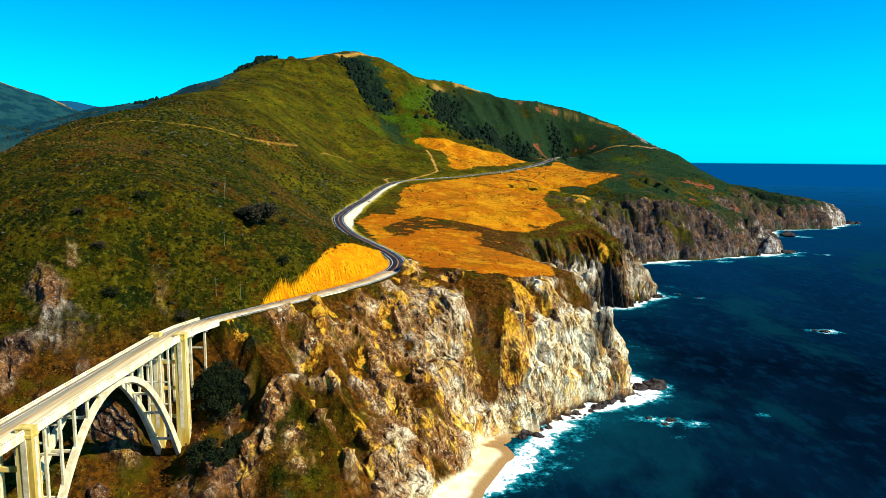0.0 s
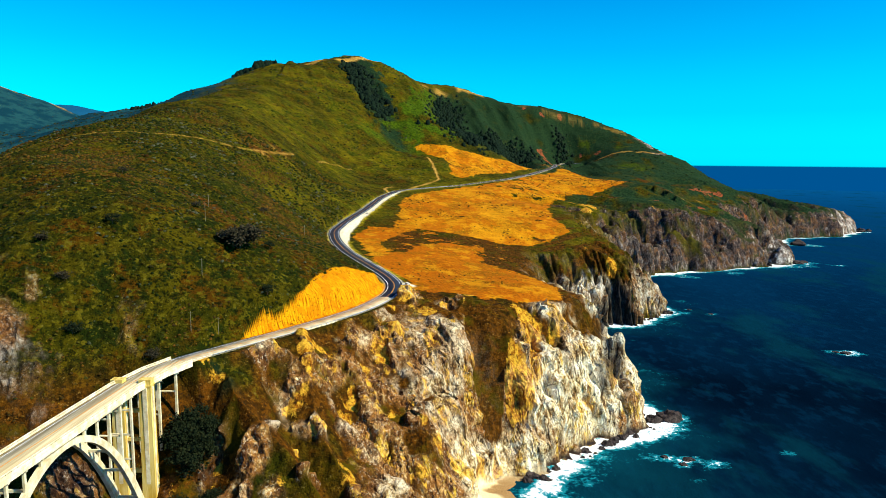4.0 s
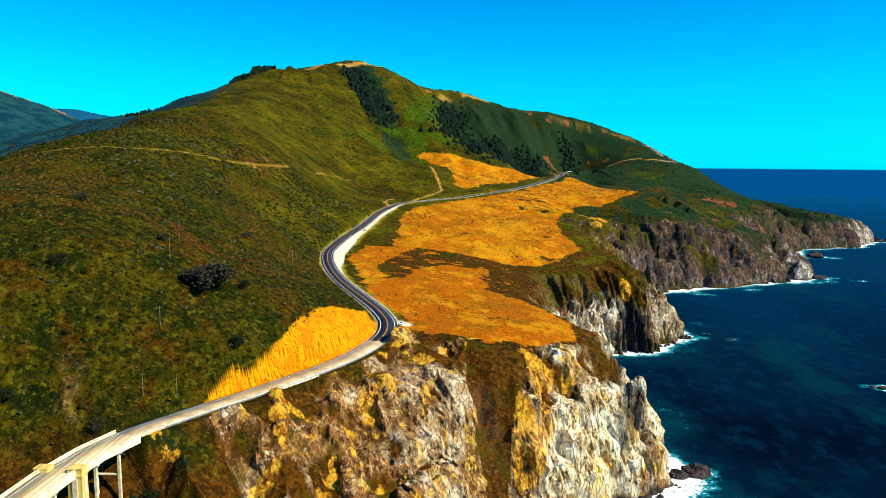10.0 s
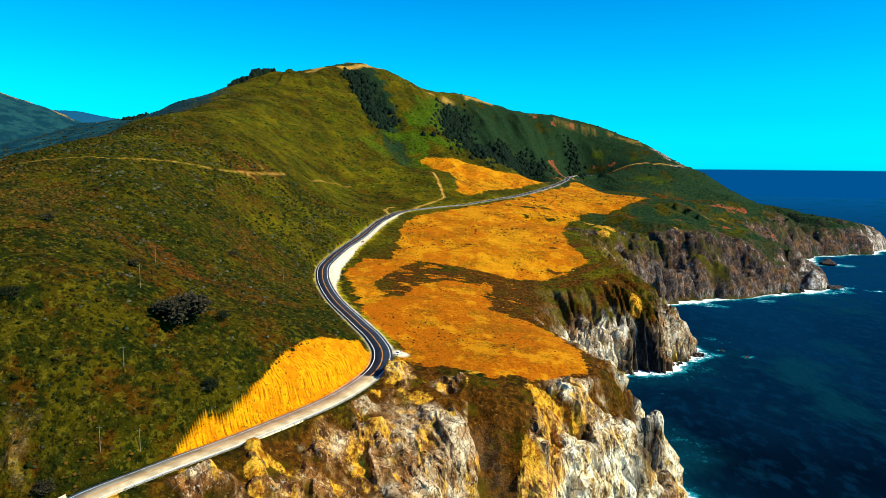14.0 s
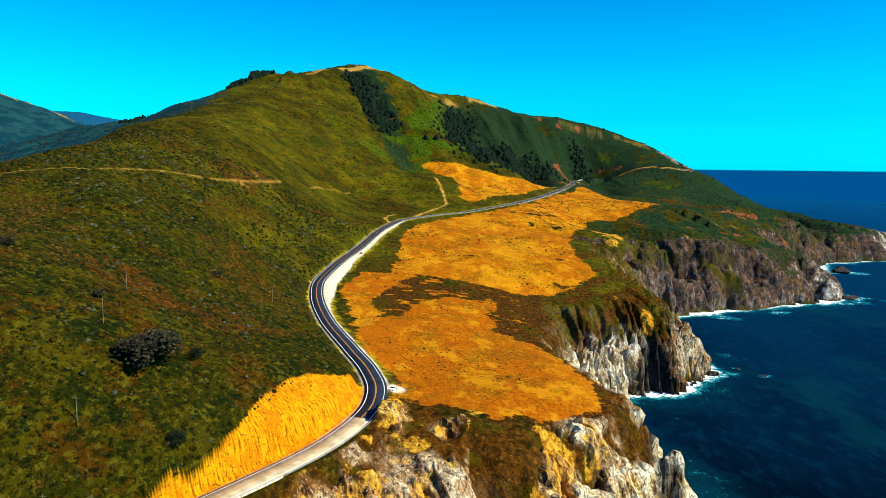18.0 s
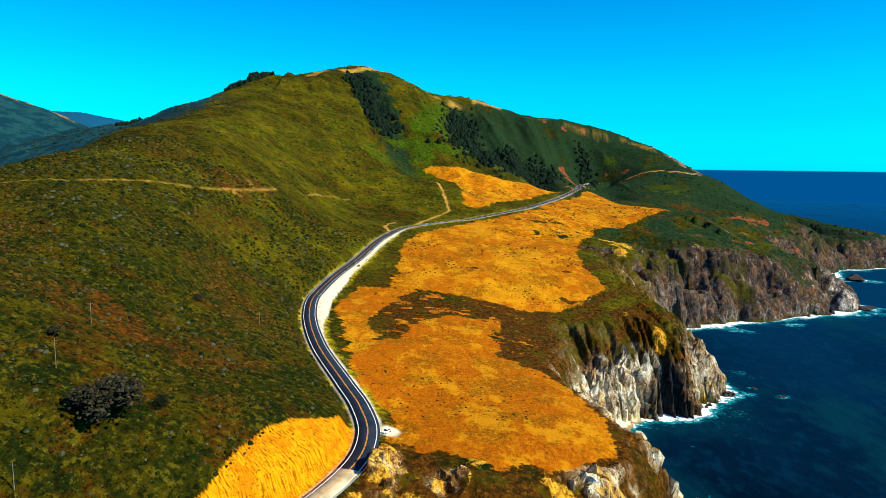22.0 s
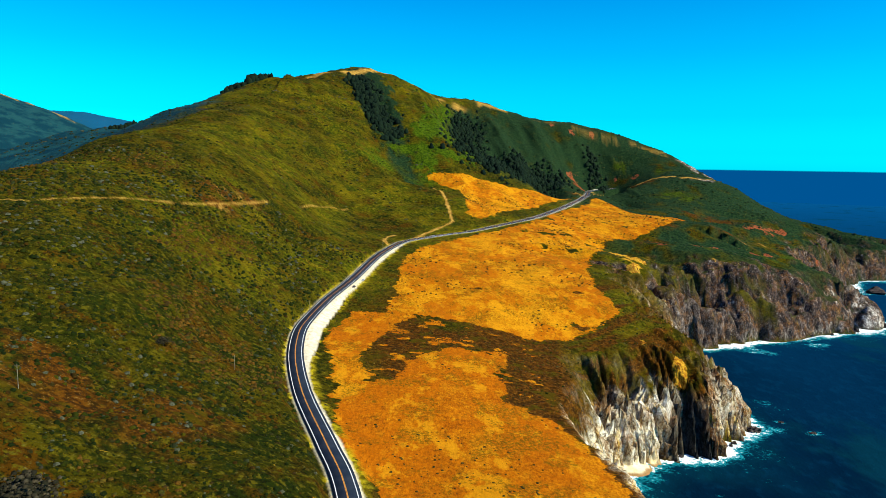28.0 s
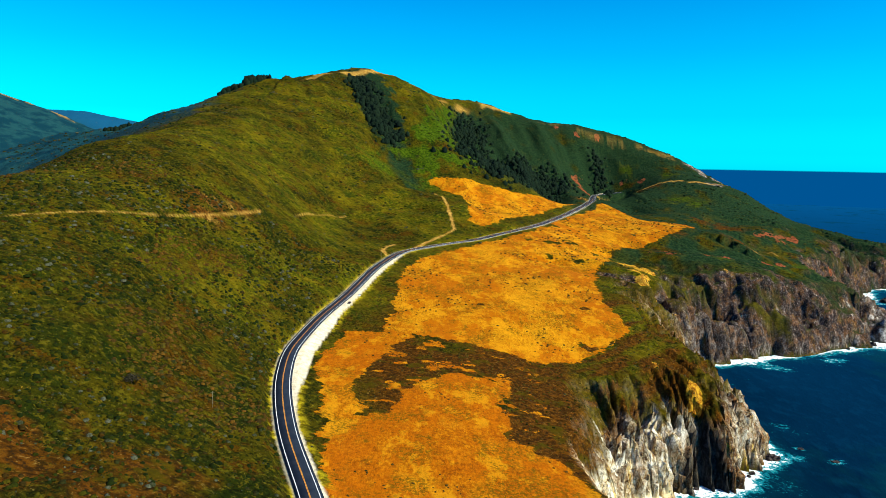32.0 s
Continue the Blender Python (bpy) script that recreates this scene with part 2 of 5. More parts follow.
    clay = m.mix(m.step(m.noise(1.3, 5, 26, rough=0.75), 0.56, 0.62, 0, 0.85), clay, (0.11, 0.048, 0.003))
    col = m.mix(m.attr("clay"), col, clay)
    verge = m.mix(m.step(small, 0.38, 0.6), (0.16, 0.115, 0.004), (0.50, 0.38, 0.010))
    col = m.mix(m.attr("verge"), col, verge)
    col = m.mix(m.attr("gravel"), col, m.mix(m.step(small, 0.35, 0.6), (0.62, 0.52, 0.33), (0.80, 0.71, 0.50)))
    sand = m.mix(m.step(mid, 0.35, 0.65), (0.86, 0.70, 0.38), (0.95, 0.85, 0.58))
    col = m.mix(m.attr("sand"), col, sand)
    col = m.mix(m.attr("damp"), col, (0.36, 0.215, 0.085))
    relief = m.mix(m.attr("rock"), m.mix(0.5, small, grain), m.mix(0.5, tall, crack))
    relief = m.mix(m.attr("grass"), relief, m.mix(0.3, (0.5, 0.5, 0.5), g1))
    m.bump(relief, 1.0, 1.4)
    return m.colour(col)


def sea_material():
    m = Nodes("sea_water", 0.30)
    m.bsdf.inputs["IOR"].default_value = 1.33
    m.bsdf.inputs["Specular IOR Level"].default_value = 0.0
    swell, chop = m.noise(60, 3, 1, (1, 0.5, 1)), m.noise(9, 5, 2, (1, 0.6, 1))
    deep = m.mix(m.step(m.noise(170, 4, 3, (1, 0.45, 1)), 0.40, 0.62), (0.0003, 0.0034, 0.0100), (0.0005, 0.0092, 0.0240))
    deep = m.mix(m.step(chop, 0.48, 0.68, 0, 0.45), deep, (0.0010, 0.020, 0.046))
    # far water lighter and bluer: grazing sky reflection put into the colour
    deep = m.mix(m.attr("sky_sheen"), deep, (0.0008, 0.0600, 0.165))
    deep = m.mix(m.step(m.noise(75, 5, 8, (1, 0.5, 1), 0.62), 0.53, 0.66, 0, 0.55), deep, (0.0012, 0.032, 0.048))
    col = m.mix(m.attr("shallow"), deep, (0.002, 0.062, 0.090))
    f = m.attr("foam")
    lace = m.noise(9, 7, 5, rough=0.74)
    fine = m.noise(2.2, 5, 6, rough=0.7)
    web = m.maths("ADD", m.maths("MULTIPLY", lace, 0.65), m.maths("MULTIPLY", fine, 0.35))
    cut = m.maths("SUBTRACT", 0.775, m.maths("MULTIPLY", f, 0.36))
    fo = m.step(m.maths("SUBTRACT", web, cut), -0.01, 0.05)
    fo = m.maths("MULTIPLY", fo, m.step(f, 0.02, 0.10))
    halo = m.maths("MULTIPLY", m.step(m.maths("SUBTRACT", web, cut), -0.13, 0.02), m.step(f, 0.02, 0.2))
    col = m.mix(halo, col, (0.008, 0.26, 0.32))
    col = m.mix(fo, col, (0.86, 0.90, 0.90))
    m.put(m.bsdf, "Roughness", m.mix(fo, (0.3, 0.3, 0.3), (0.9, 0.9, 0.9)))
    m.bump(m.mix(0.4, swell, chop), 0.9, 2.5)
    return m.colour(col)


def leaf_material(name, stops, rough=0.85):
    m = Nodes(name, rough)
    m.bsdf.inputs["Specular IOR Level"].default_value = 0.04
    c = m.ramp(m.island(), stops)
    return m.colour(m.mix(m.step(m.noise(0.8, 3, 2), 0.35, 0.6, 0.55, 0.0), c, (0.006, 0.010, 0.003)))


def scrub_material():
    """Bushes of mixed kinds: dark evergreen, olive, dry brown and silver sage, in drifts."""
    m = Nodes("scrub_leaves", 0.9)
    m.bsdf.inputs["Specular IOR Level"].default_value = 0.04
    drift = m.maths("ADD", m.maths("MULTIPLY", m.island(), 0.62), m.maths("MULTIPLY", m.noise(26, 4, 31), 0.55))
    c = m.ramp(drift, ((0.20, (0.005, 0.010, 0.002)), (0.42, (0.011, 0.018, 0.0018)), (0.56, (0.026, 0.029, 0.0016)), (0.66, (0.054, 0.046, 0.002)), (0.74, (0.044, 0.019, 0.002)), (0.80, (0.018, 0.024, 0.006)), (0.90, (0.080, 0.084, 0.050))))
    return m.colour(m.mix(m.step(m.noise(0.7, 3, 2), 0.36, 0.6, 0.6, 0.0), c, (0.004, 0.006, 0.001)))


def asphalt_material():
    m = Nodes("asphalt", 0.7)
    n = m.noise(0.5, 4, 1)
    worn = m.noise(6, 3, 2)
    m.bump(n, 0.3, 0.02)
    return m.colour(m.mix(m.step(worn, 0.35, 0.7), (0.010, 0.016, 0.028), (0.022, 0.028, 0.040)))


MAT_GROUND, MAT_SEA, MAT_ASPHALT = ground_material(), sea_material(), asphalt_material()
MAT_CONCRETE = simple("weathered_concrete", (0.58, 0.48, 0.27), (0.80, 0.72, 0.50), 3.0, 0.85, 0.05)
MAT_TOWER = simple("stained_concrete", (0.50, 0.32, 0.045), (0.80, 0.62, 0.20), 3.0, 0.85, 0.05, stretch=(1, 1, 0.15))
MAT_PAVING = simple("sunbleached_pavement", (0.40, 0.31, 0.16), (0.66, 0.56, 0.34), 0.9, 0.85, 0.02, stretch=(1, 0.025, 1))
MAT_OLD_ROAD = simple("worn_pale_pavement", (0.36, 0.28, 0.16), (0.56, 0.46, 0.29), 5.0, 0.85, 0.02)
MAT_WHITE = simple("white_road_paint", (0.70, 0.70, 0.68), (0.82, 0.82, 0.80), 2.0, 0.6)
MAT_ORANGE = simple("yellow_road_paint", (0.62, 0.24, 0.03), (0.72, 0.32, 0.05), 2.0, 0.6)
MAT_TIMBER = simple("grey_timber", (0.12, 0.09, 0.06), (0.24, 0.19, 0.13), 0.6, 0.9)
MAT_STEEL = simple("galvanised_steel", (0.30, 0.30, 0.30), (0.45, 0.45, 0.44), 1.0, 0.5, metal=0.6)
MAT_BARK = simple("bark", (0.05, 0.032, 0.02), (0.13, 0.09, 0.055), 0.4, 0.95, 0.05)
MAT_ROCK = simple("wet_sea_rock", (0.015, 0.012, 0.012), (0.07, 0.052, 0.045), 2.0, 0.75, 0.4)
MAT_SCRUB = scrub_material()
MAT_BROWN = leaf_material("dry_brown_scrub", ((0.0, (0.030, 0.018, 0.004)), (0.35, (0.075, 0.036, 0.004)), (0.65, (0.120, 0.056, 0.006)), (0.85, (0.060, 0.050, 0.005)), (1.0, (0.022, 0.026, 0.006))))
MAT_GREEN = leaf_material("dark_green_scrub", ((0.0, (0.005, 0.013, 0.005)), (0.4, (0.012, 0.026, 0.007)), (0.7, (0.024, 0.040, 0.008)), (1.0, (0.044, 0.048, 0.009))))
MAT_PINE = leaf_material("dark_needles", ((0.0, (0.004, 0.008, 0.004)), (0.5, (0.009, 0.015, 0.006)), (1.0, (0.020, 0.024, 0.009))))
MAT_WOODS = leaf_material("dark_evergreen_woods", ((0.0, (0.003, 0.009, 0.006)), (0.5, (0.005, 0.014, 0.008)), (1.0, (0.010, 0.021, 0.010))))
MAT_TUFT = leaf_material("meadow_bushes", ((0.0, (0.05, 0.03, 0.006)), (0.5, (0.10, 0.055, 0.008)), (1.0, (0.035, 0.03, 0.006))))
MAT_CYPRESS = leaf_material("grey_green_foliage", ((0.0, (0.010, 0.010, 0.006)), (0.5, (0.026, 0.022, 0.012)), (1.0, (0.072, 0.058, 0.034))))

# ---- the lie of the land: plan lines as (x, y, z) ----
ROAD = ((-112, 268, 77.5), (-109, 286, 77.5), (-103, 302, 77.6), (-93, 316, 78), (-65, 348, 80), (-37, 391, 82), (-28.5, 422, 83.2), (-29, 440, 84),
        (-36, 466, 85), (-48, 495, 86), (-75, 561, 88), (-96, 634, 90.7), (-103, 680, 92.2), (-103.5, 706, 93), (-100.5, 755, 96.4),
        (-92, 806, 101.6), (-76, 919, 113.6), (-60, 981, 117.5), (-25, 1031, 119.4), (14, 1075, 121), (46, 1125, 123.4),
        (95, 1203, 127), (150, 1320, 133), (204, 1458, 141), (238, 1560, 146.4), (262, 1660, 151), (330, 1750, 155))
MEADOW_LEVEL = ((72, 442, 74.5), (30, 470, 80), (10, 420, 81), (55, 559, 72), (0, 560, 81), (36, 660, 77), (-1, 663, 82), (-50, 640, 86), (-56, 678, 86),
                (-60, 760, 92), (139, 800, 80), (95, 740, 71), (40, 800, 90), (-20, 850, 100), (70, 950, 104), (150, 900, 92),
                (190, 1015, 94), (222, 1090, 90), (140, 1100, 112), (250, 1200, 108), (360, 1308, 118), (220, 1350, 126), (290, 1480, 136), (120, 1330, 138), (20, 1200, 142), (0, 1290, 165))
NEAR_HILL = ((-84, 322, 86.5), (-76, 345, 92), (-66, 375, 97), (-58, 410, 100), (-52, 436, 98), (-100, 341, 98), (-128, 326, 102), (-104, 372, 115), (-153, 353, 131), (-150, 308, 89), (-144, 311, 84), (-173, 283, 68), (-169, 306, 102), (-85, 425, 106),
             (-114, 475, 112), (-158, 486, 132), (-85, 500, 98), (-130, 620, 108), (-175, 650, 138), (-228, 698, 176), (-160, 850, 140),
             (-145, 1098, 147), (-120, 980, 128), (-215, 1000, 195), (-200, 560, 160), (-225, 420, 158), (-265, 360, 120), (-200, 1250, 215))
RIDGE = ((-285, 560, 170), (-320, 620, 184), (-298, 700, 196), (-275, 850, 216), (-285, 1000, 236), (-315, 1200, 268), (-366, 1440, 331), (-374, 1500, 350),
         (-314, 1599, 363), (-258, 1650, 401), (-198, 1698, 405), (-122, 1766, 383), (-54, 1849, 361), (21, 1910, 355), (100, 1937, 332),
         (179, 1952, 313), (254, 1923, 302), (326, 1892, 278), (400, 1878, 258), (465, 1832, 235), (500, 1720, 194), (485, 1650, 182), (545, 1660, 170), (606, 1674, 140),
         (-472, 1500, 312), (-546, 1510, 288), (-600, 1520, 270), (-669, 1530, 268), (-760, 1540, 250), (-900, 1560, 220))
SIDE = ((-123, 1419, 257), (-42, 1431, 242), (82, 1640, 217), (219, 1550, 158), (349, 1695, 166), (420, 1560, 150), (480, 1450, 118), (620, 1540, 92), (760, 1610, 60), (910, 1655, 50),
        (560, 1700, 165), (600, 1900, 150), (300, 2200, 250), (-200, 2200, 260), (-800, 2200, 180), (700, 2600, 120), (430, 1250, 100), (330, 1130, 98), (300, 1078, 93), (400, 1125, 88), (460, 1183, 78), (515, 1170, 58), (338, 1270, 122), (640, 1500, 88), (730, 1530, 58), (800, 1570, 54))
FAR = ((-1743, 3045, 404), (-1930, 3000, 474), (-1633, 3020, 362), (-1480, 3000, 310), (-1250, 2950, 215), (-2300, 3000, 540), (-900, 2900, 200),
       (-2700, 4000, 480), (-2191, 4200, 462), (-2092, 4200, 447), (-1977, 4200, 423), (-1850, 4200, 385), (-1600, 4300, 260), (-1700, 3500, 250), (-1500, 2300, 200), (0, 3200, 250), (800, 3600, 150), (-600, 1000, 90), (-520, 700, 80), (-450, 480, 75), (-900, 700, 130))
CANYON = ((-95, 274, 39), (-106, 271, 27), (-116, 272, 28), (-110, 262, 22), (-104, 286, 58), (-76, 266, 38), (-46, 295, 35), (-82, 304, 62), (-59, 330, 68), (-17, 355, 52), (-25, 379, 70), (4, 392, 80), (-104, 252, 17), (-60, 245, 14),
          (-120, 222, 9), (-60, 222, 6), (0, 250, 3), (-200, 235, 16), (-320, 240, 24), (-500, 300, 34), (-115, 172, 35), (-112, 120, 70), (-100, 60, 80), (-200, 100, 100),
          (0, 80, 60), (-50, -100, 95), (-300, 0, 150), (60, -300, 90), (-150, 262, 40), (-230, 280, 62), (-300, 320, 82))
# foot of the cliffs, with the cliff's breadth
SHORE = ((600, -3000, 60), (260, -800, 60), (150, -100, 50), (75, 100, 45), (10, 205, 30), (-16, 235, 20), (-6, 270, 25), (2, 303, 34), (16, 336, 40), (36, 361, 40), (50, 366, 40), (72, 386, 44),
         (94, 409, 44), (118, 431, 44), (126, 450, 44), (121, 480, 42), (106, 530, 38), (98, 590, 38), (99, 640, 38), (112, 668, 40), (150, 686, 54), (188, 694, 76), (222, 737, 100),
         (233, 762, 106), (236, 800, 100), (216, 860, 82), (222, 930, 76), (250, 982, 86), (277, 994, 92), (318, 1012, 92), (394, 1040, 92))
SHORE = SHORE + ((440, 1062, 94), (493, 1086, 96), (543, 1112, 96), (562, 1145, 92), (548, 1220, 76), (590, 1330, 66), (660, 1400, 54), (725, 1500, 44), (780, 1512, 40), (860, 1534, 38), (905, 1580, 38),
                 (955, 1642, 40), (968, 1690, 50), (900, 1770, 60), (850, 2000, 90), (900, 2600, 120), (1000, 4000, 150), (1200, 6000, 150))


def spline_fit(lines):
    """Thin plate through the plan lines."""
    c = np.array([p for line in lines for p in line], float)
    s = 400.0
    q = c[:, :2] / s
    r = np.linalg.norm(q[:, None] - q[None], axis=2)
    k = np.where(r > 0, r * r * np.log(np.maximum(r, 1e-9)), 0) + np.eye(len(q)) * 0.002
    a = np.zeros((len(q) + 3, len(q) + 3))
    a[:len(q), :len(q)] = k
    a[:len(q), len(q)] = a[len(q), :len(q)] = 1
    a[:len(q), len(q) + 1:] = q
    a[len(q) + 1:, :len(q)] = q.T
    w = np.linalg.solve(a, np.concatenate([c[:, 2], np.zeros(3)]))
    return q, w, s


PLATE = spline_fit((ROAD[3:], MEADOW_LEVEL, NEAR_HILL, RIDGE, SIDE, FAR, CANYON))


def plate(x, y):
    q, w, s = PLATE
    out = np.empty(len(x))
    for i in range(0, len(x), 20000):
        px, py = x[i:i + 20000] / s, y[i:i + 20000] / s
        r2 = (px[:, None] - q[:, 0]) ** 2 + (py[:, None] - q[:, 1]) ** 2
        out[i:i + 20000] = (0.5 * r2 * np.log(np.maximum(r2, 1e-12))) @ w[:-3] + w[-3] + w[-2] * px + w[-1] * py
    return out


def to_line(x, y, line):
    """Distance to a polyline, the side (left of its way is +), the value carried there, and the length along it."""
    pts = np.array(line, float)
    if len(pts) > 100:
        # far points need only every eighth station
        out = to_line(x, y, np.vstack([pts[:-1:8], pts[-1:]]))
        k = out[0] < 70
        for whole, close in zip(out, to_line_all(x[k], y[k], pts)):
            whole[k] = close
        return out
    return to_line_all(x, y, pts)


def to_line_all(x, y, pts):
    best = np.full(len(x), 1e18)
    side, val, along = np.zeros(len(x)), np.zeros(len(x)), np.zeros(len(x))
    run = 0.0
    for a, b in zip(pts[:-1], pts[1:]):
        ab = b[:2] - a[:2]
        ln = np.hypot(*ab)
        u = np.clip(((x - a[0]) * ab[0] + (y - a[1]) * ab[1]) / ln ** 2, 0, 1)
        dx, dy = x - a[0] - u * ab[0], y - a[1] - u * ab[1]
        d2 = dx * dx + dy * dy
        k = d2 < best
        best[k] = d2[k]
        side[k] = np.sign(ab[0] * dy[k] - ab[1] * dx[k])
        if len(a) > 2:
            val[k] = (a[2] + u * (b[2] - a[2]))[k]
        along[k] = (run + u * ln)[k]
        run += ln
    return np.sqrt(best), side, val, along


def inside(x, y, ring):
    r = np.array(ring, float)
    c = np.zeros(len(x), bool)
    for (x0, y0), (x1, y1) in zip(r, np.roll(r, -1, 0)):
        if y0 != y1:
            c ^= ((y0 > y) != (y1 > y)) & (x < (x1 - x0) * (y - y0) / (y1 - y0) + x0)
    return c


def hash3(i, j, k):
    h = (i.astype(np.int64) * 374761393 + j.astype(np.int64) * 668265263 + k.astype(np.int64) * 2147483647 + 1013904223) & 0xFFFFFFFF
    h = ((h ^ (h >> 13)) * 1274126177) & 0xFFFFFFFF
    return ((h ^ (h >> 16)) & 0xFFFF) / 65535.0


def vnoise(x, y, z):
    xi, yi, zi = np.floor(x), np.floor(y), np.floor(z)
    fx, fy, fz = x - xi, y - yi, z - zi
    fx, fy, fz = (f * f * (3 - 2 * f) for f in (fx, fy, fz))
    out = 0
    for a in (0, 1):
        for b in (0, 1):
            for c in (0, 1):
                out = out + hash3(xi + a, yi + b, zi + c) * (fx if a else 1 - fx) * (fy if b else 1 - fy) * (fz if c else 1 - fz)
    return out * 2 - 1


def fbm(x, y, z, octaves=4, ridged=False):
    out, amp = 0, 1.0
    for o in range(octaves):
        n = vnoise(x * 2 ** o + 17.3 * o, y * 2 ** o - 9.1 * o, z * 2 ** o + 3.7 * o)
        out = out + amp * ((1 - 2 * np.abs(n)) if ridged else n)
        amp *= 0.5
    return out


def smooth(a, b, v):
    t = np.clip((v - a) / (b - a), 0, 1)
    return t * t * (3 - 2 * t)


def smooth_road():
    pts = np.array(ROAD)
    t = np.concatenate([[0], np.cumsum(np.linalg.norm(np.diff(pts[:, :2], axis=0), axis=1))])
    m = np.gradient(pts, t, axis=0)
    s = np.arange(0, t[-1], 4.0)
    i = np.clip(np.searchsorted(t, s, side="right") - 1, 0, len(t) - 2)
    h = (t[i + 1] - t[i])[:, None]
    u = ((s - t[i])[:, None]) / h
    return (2 * u**3 - 3 * u**2 + 1) * pts[i] + (u**3 - 2 * u**2 + u) * h * m[i] + (3 * u**2 - 2 * u**3) * pts[i + 1] + (u**3 - u**2) * h * m[i + 1]


ROAD_LINE = smooth_road()


def grass_at(x, y):
    """Share of dry grass, with a ragged soft rim."""
    out = np.zeros(len(x))
    for ring, soft in ((LOW_MEADOW, 4.5), (HIGH_MEADOW, 5.5), (FAN_MEADOW, 5.0)):
        r = np.array(ring, float)
        k = (x > r[:, 0].min() - 20) & (x < r[:, 0].max() + 20) & (y > r[:, 1].min() - 20) & (y < r[:, 1].max() + 20)
        px, py = x[k], y[k]
        sd = to_line(px, py, np.vstack([r, r[:1]]))[0] * np.where(inside(px, py, ring), 1, -1)
        ragged = 4.0 * fbm(px / 24, py / 24, px * 0 + 1, 3) + 2.2 * fbm(px / 6, py / 6, px * 0 + 2, 2)
        out[k] = np.maximum(out[k], smooth(-soft, soft, sd + ragged))
    return out


GULLIES = (((-222, 1640), (-187, 1560), (-157, 1492), (-124, 1434), (-106, 1364), (-79, 1317)),
           ((3, 1830), (1, 1690), (22, 1600), (80, 1570), (140, 1530)),
           ((-96, 292), (-88, 283), (-80, 266), (-76, 245)),
           ((300, 1850), (290, 1760), (310, 1690)),
           ((6, 404), (15, 385), (21, 370), (26, 352)),
           ((-70, 312), (-62, 300), (-50, 288), (-40, 276), (-30, 266)))
GULLY_SHAPE = ((22, 45), (34, 60), (11, 9), (22, 50), (7, 8), (5, 5))
SPURS = (((-84, 297), (-81, 293), (-68, 283), (-52, 276), (-37, 265)), ((-25, 372), (-16, 350), (-8, 330), (0, 310)), ((-62, 335), (-56, 314), (-47, 296), (-33, 282), (-22, 272)), ((-44, 352), (-38, 330), (-26, 312)), ((12, 408), (4, 380), (10, 356)))
SPUR_SHAPE = ((13, 8), (8, 7), (8, 6), (6, 6), (5, 6))


# wave-cut hollows at the foot of the cliffs: place, reach, depth
HOLLOWS = ((98, 436, 6, 16), (103, 439, 7, 22), (168, 692, 8, 18), (90, 410, 5, 8), (70, 390, 5, 8), (203, 712, 13, 24), (512, 1104, 14, 26), (470, 1085, 10, 12), (360, 1034, 10, 14), (300, 1008, 10, 14))


def rib_cut(along, d, w):
    """Buttresses and clefts that run down the cliffs."""
    run = along + 0.35 * d
    return 8.5 * np.minimum(w / 44, 1.9) * fbm(run / (26 + 0.2 * w), d / 26, along * 0 + 3, 4, True) - 3.0


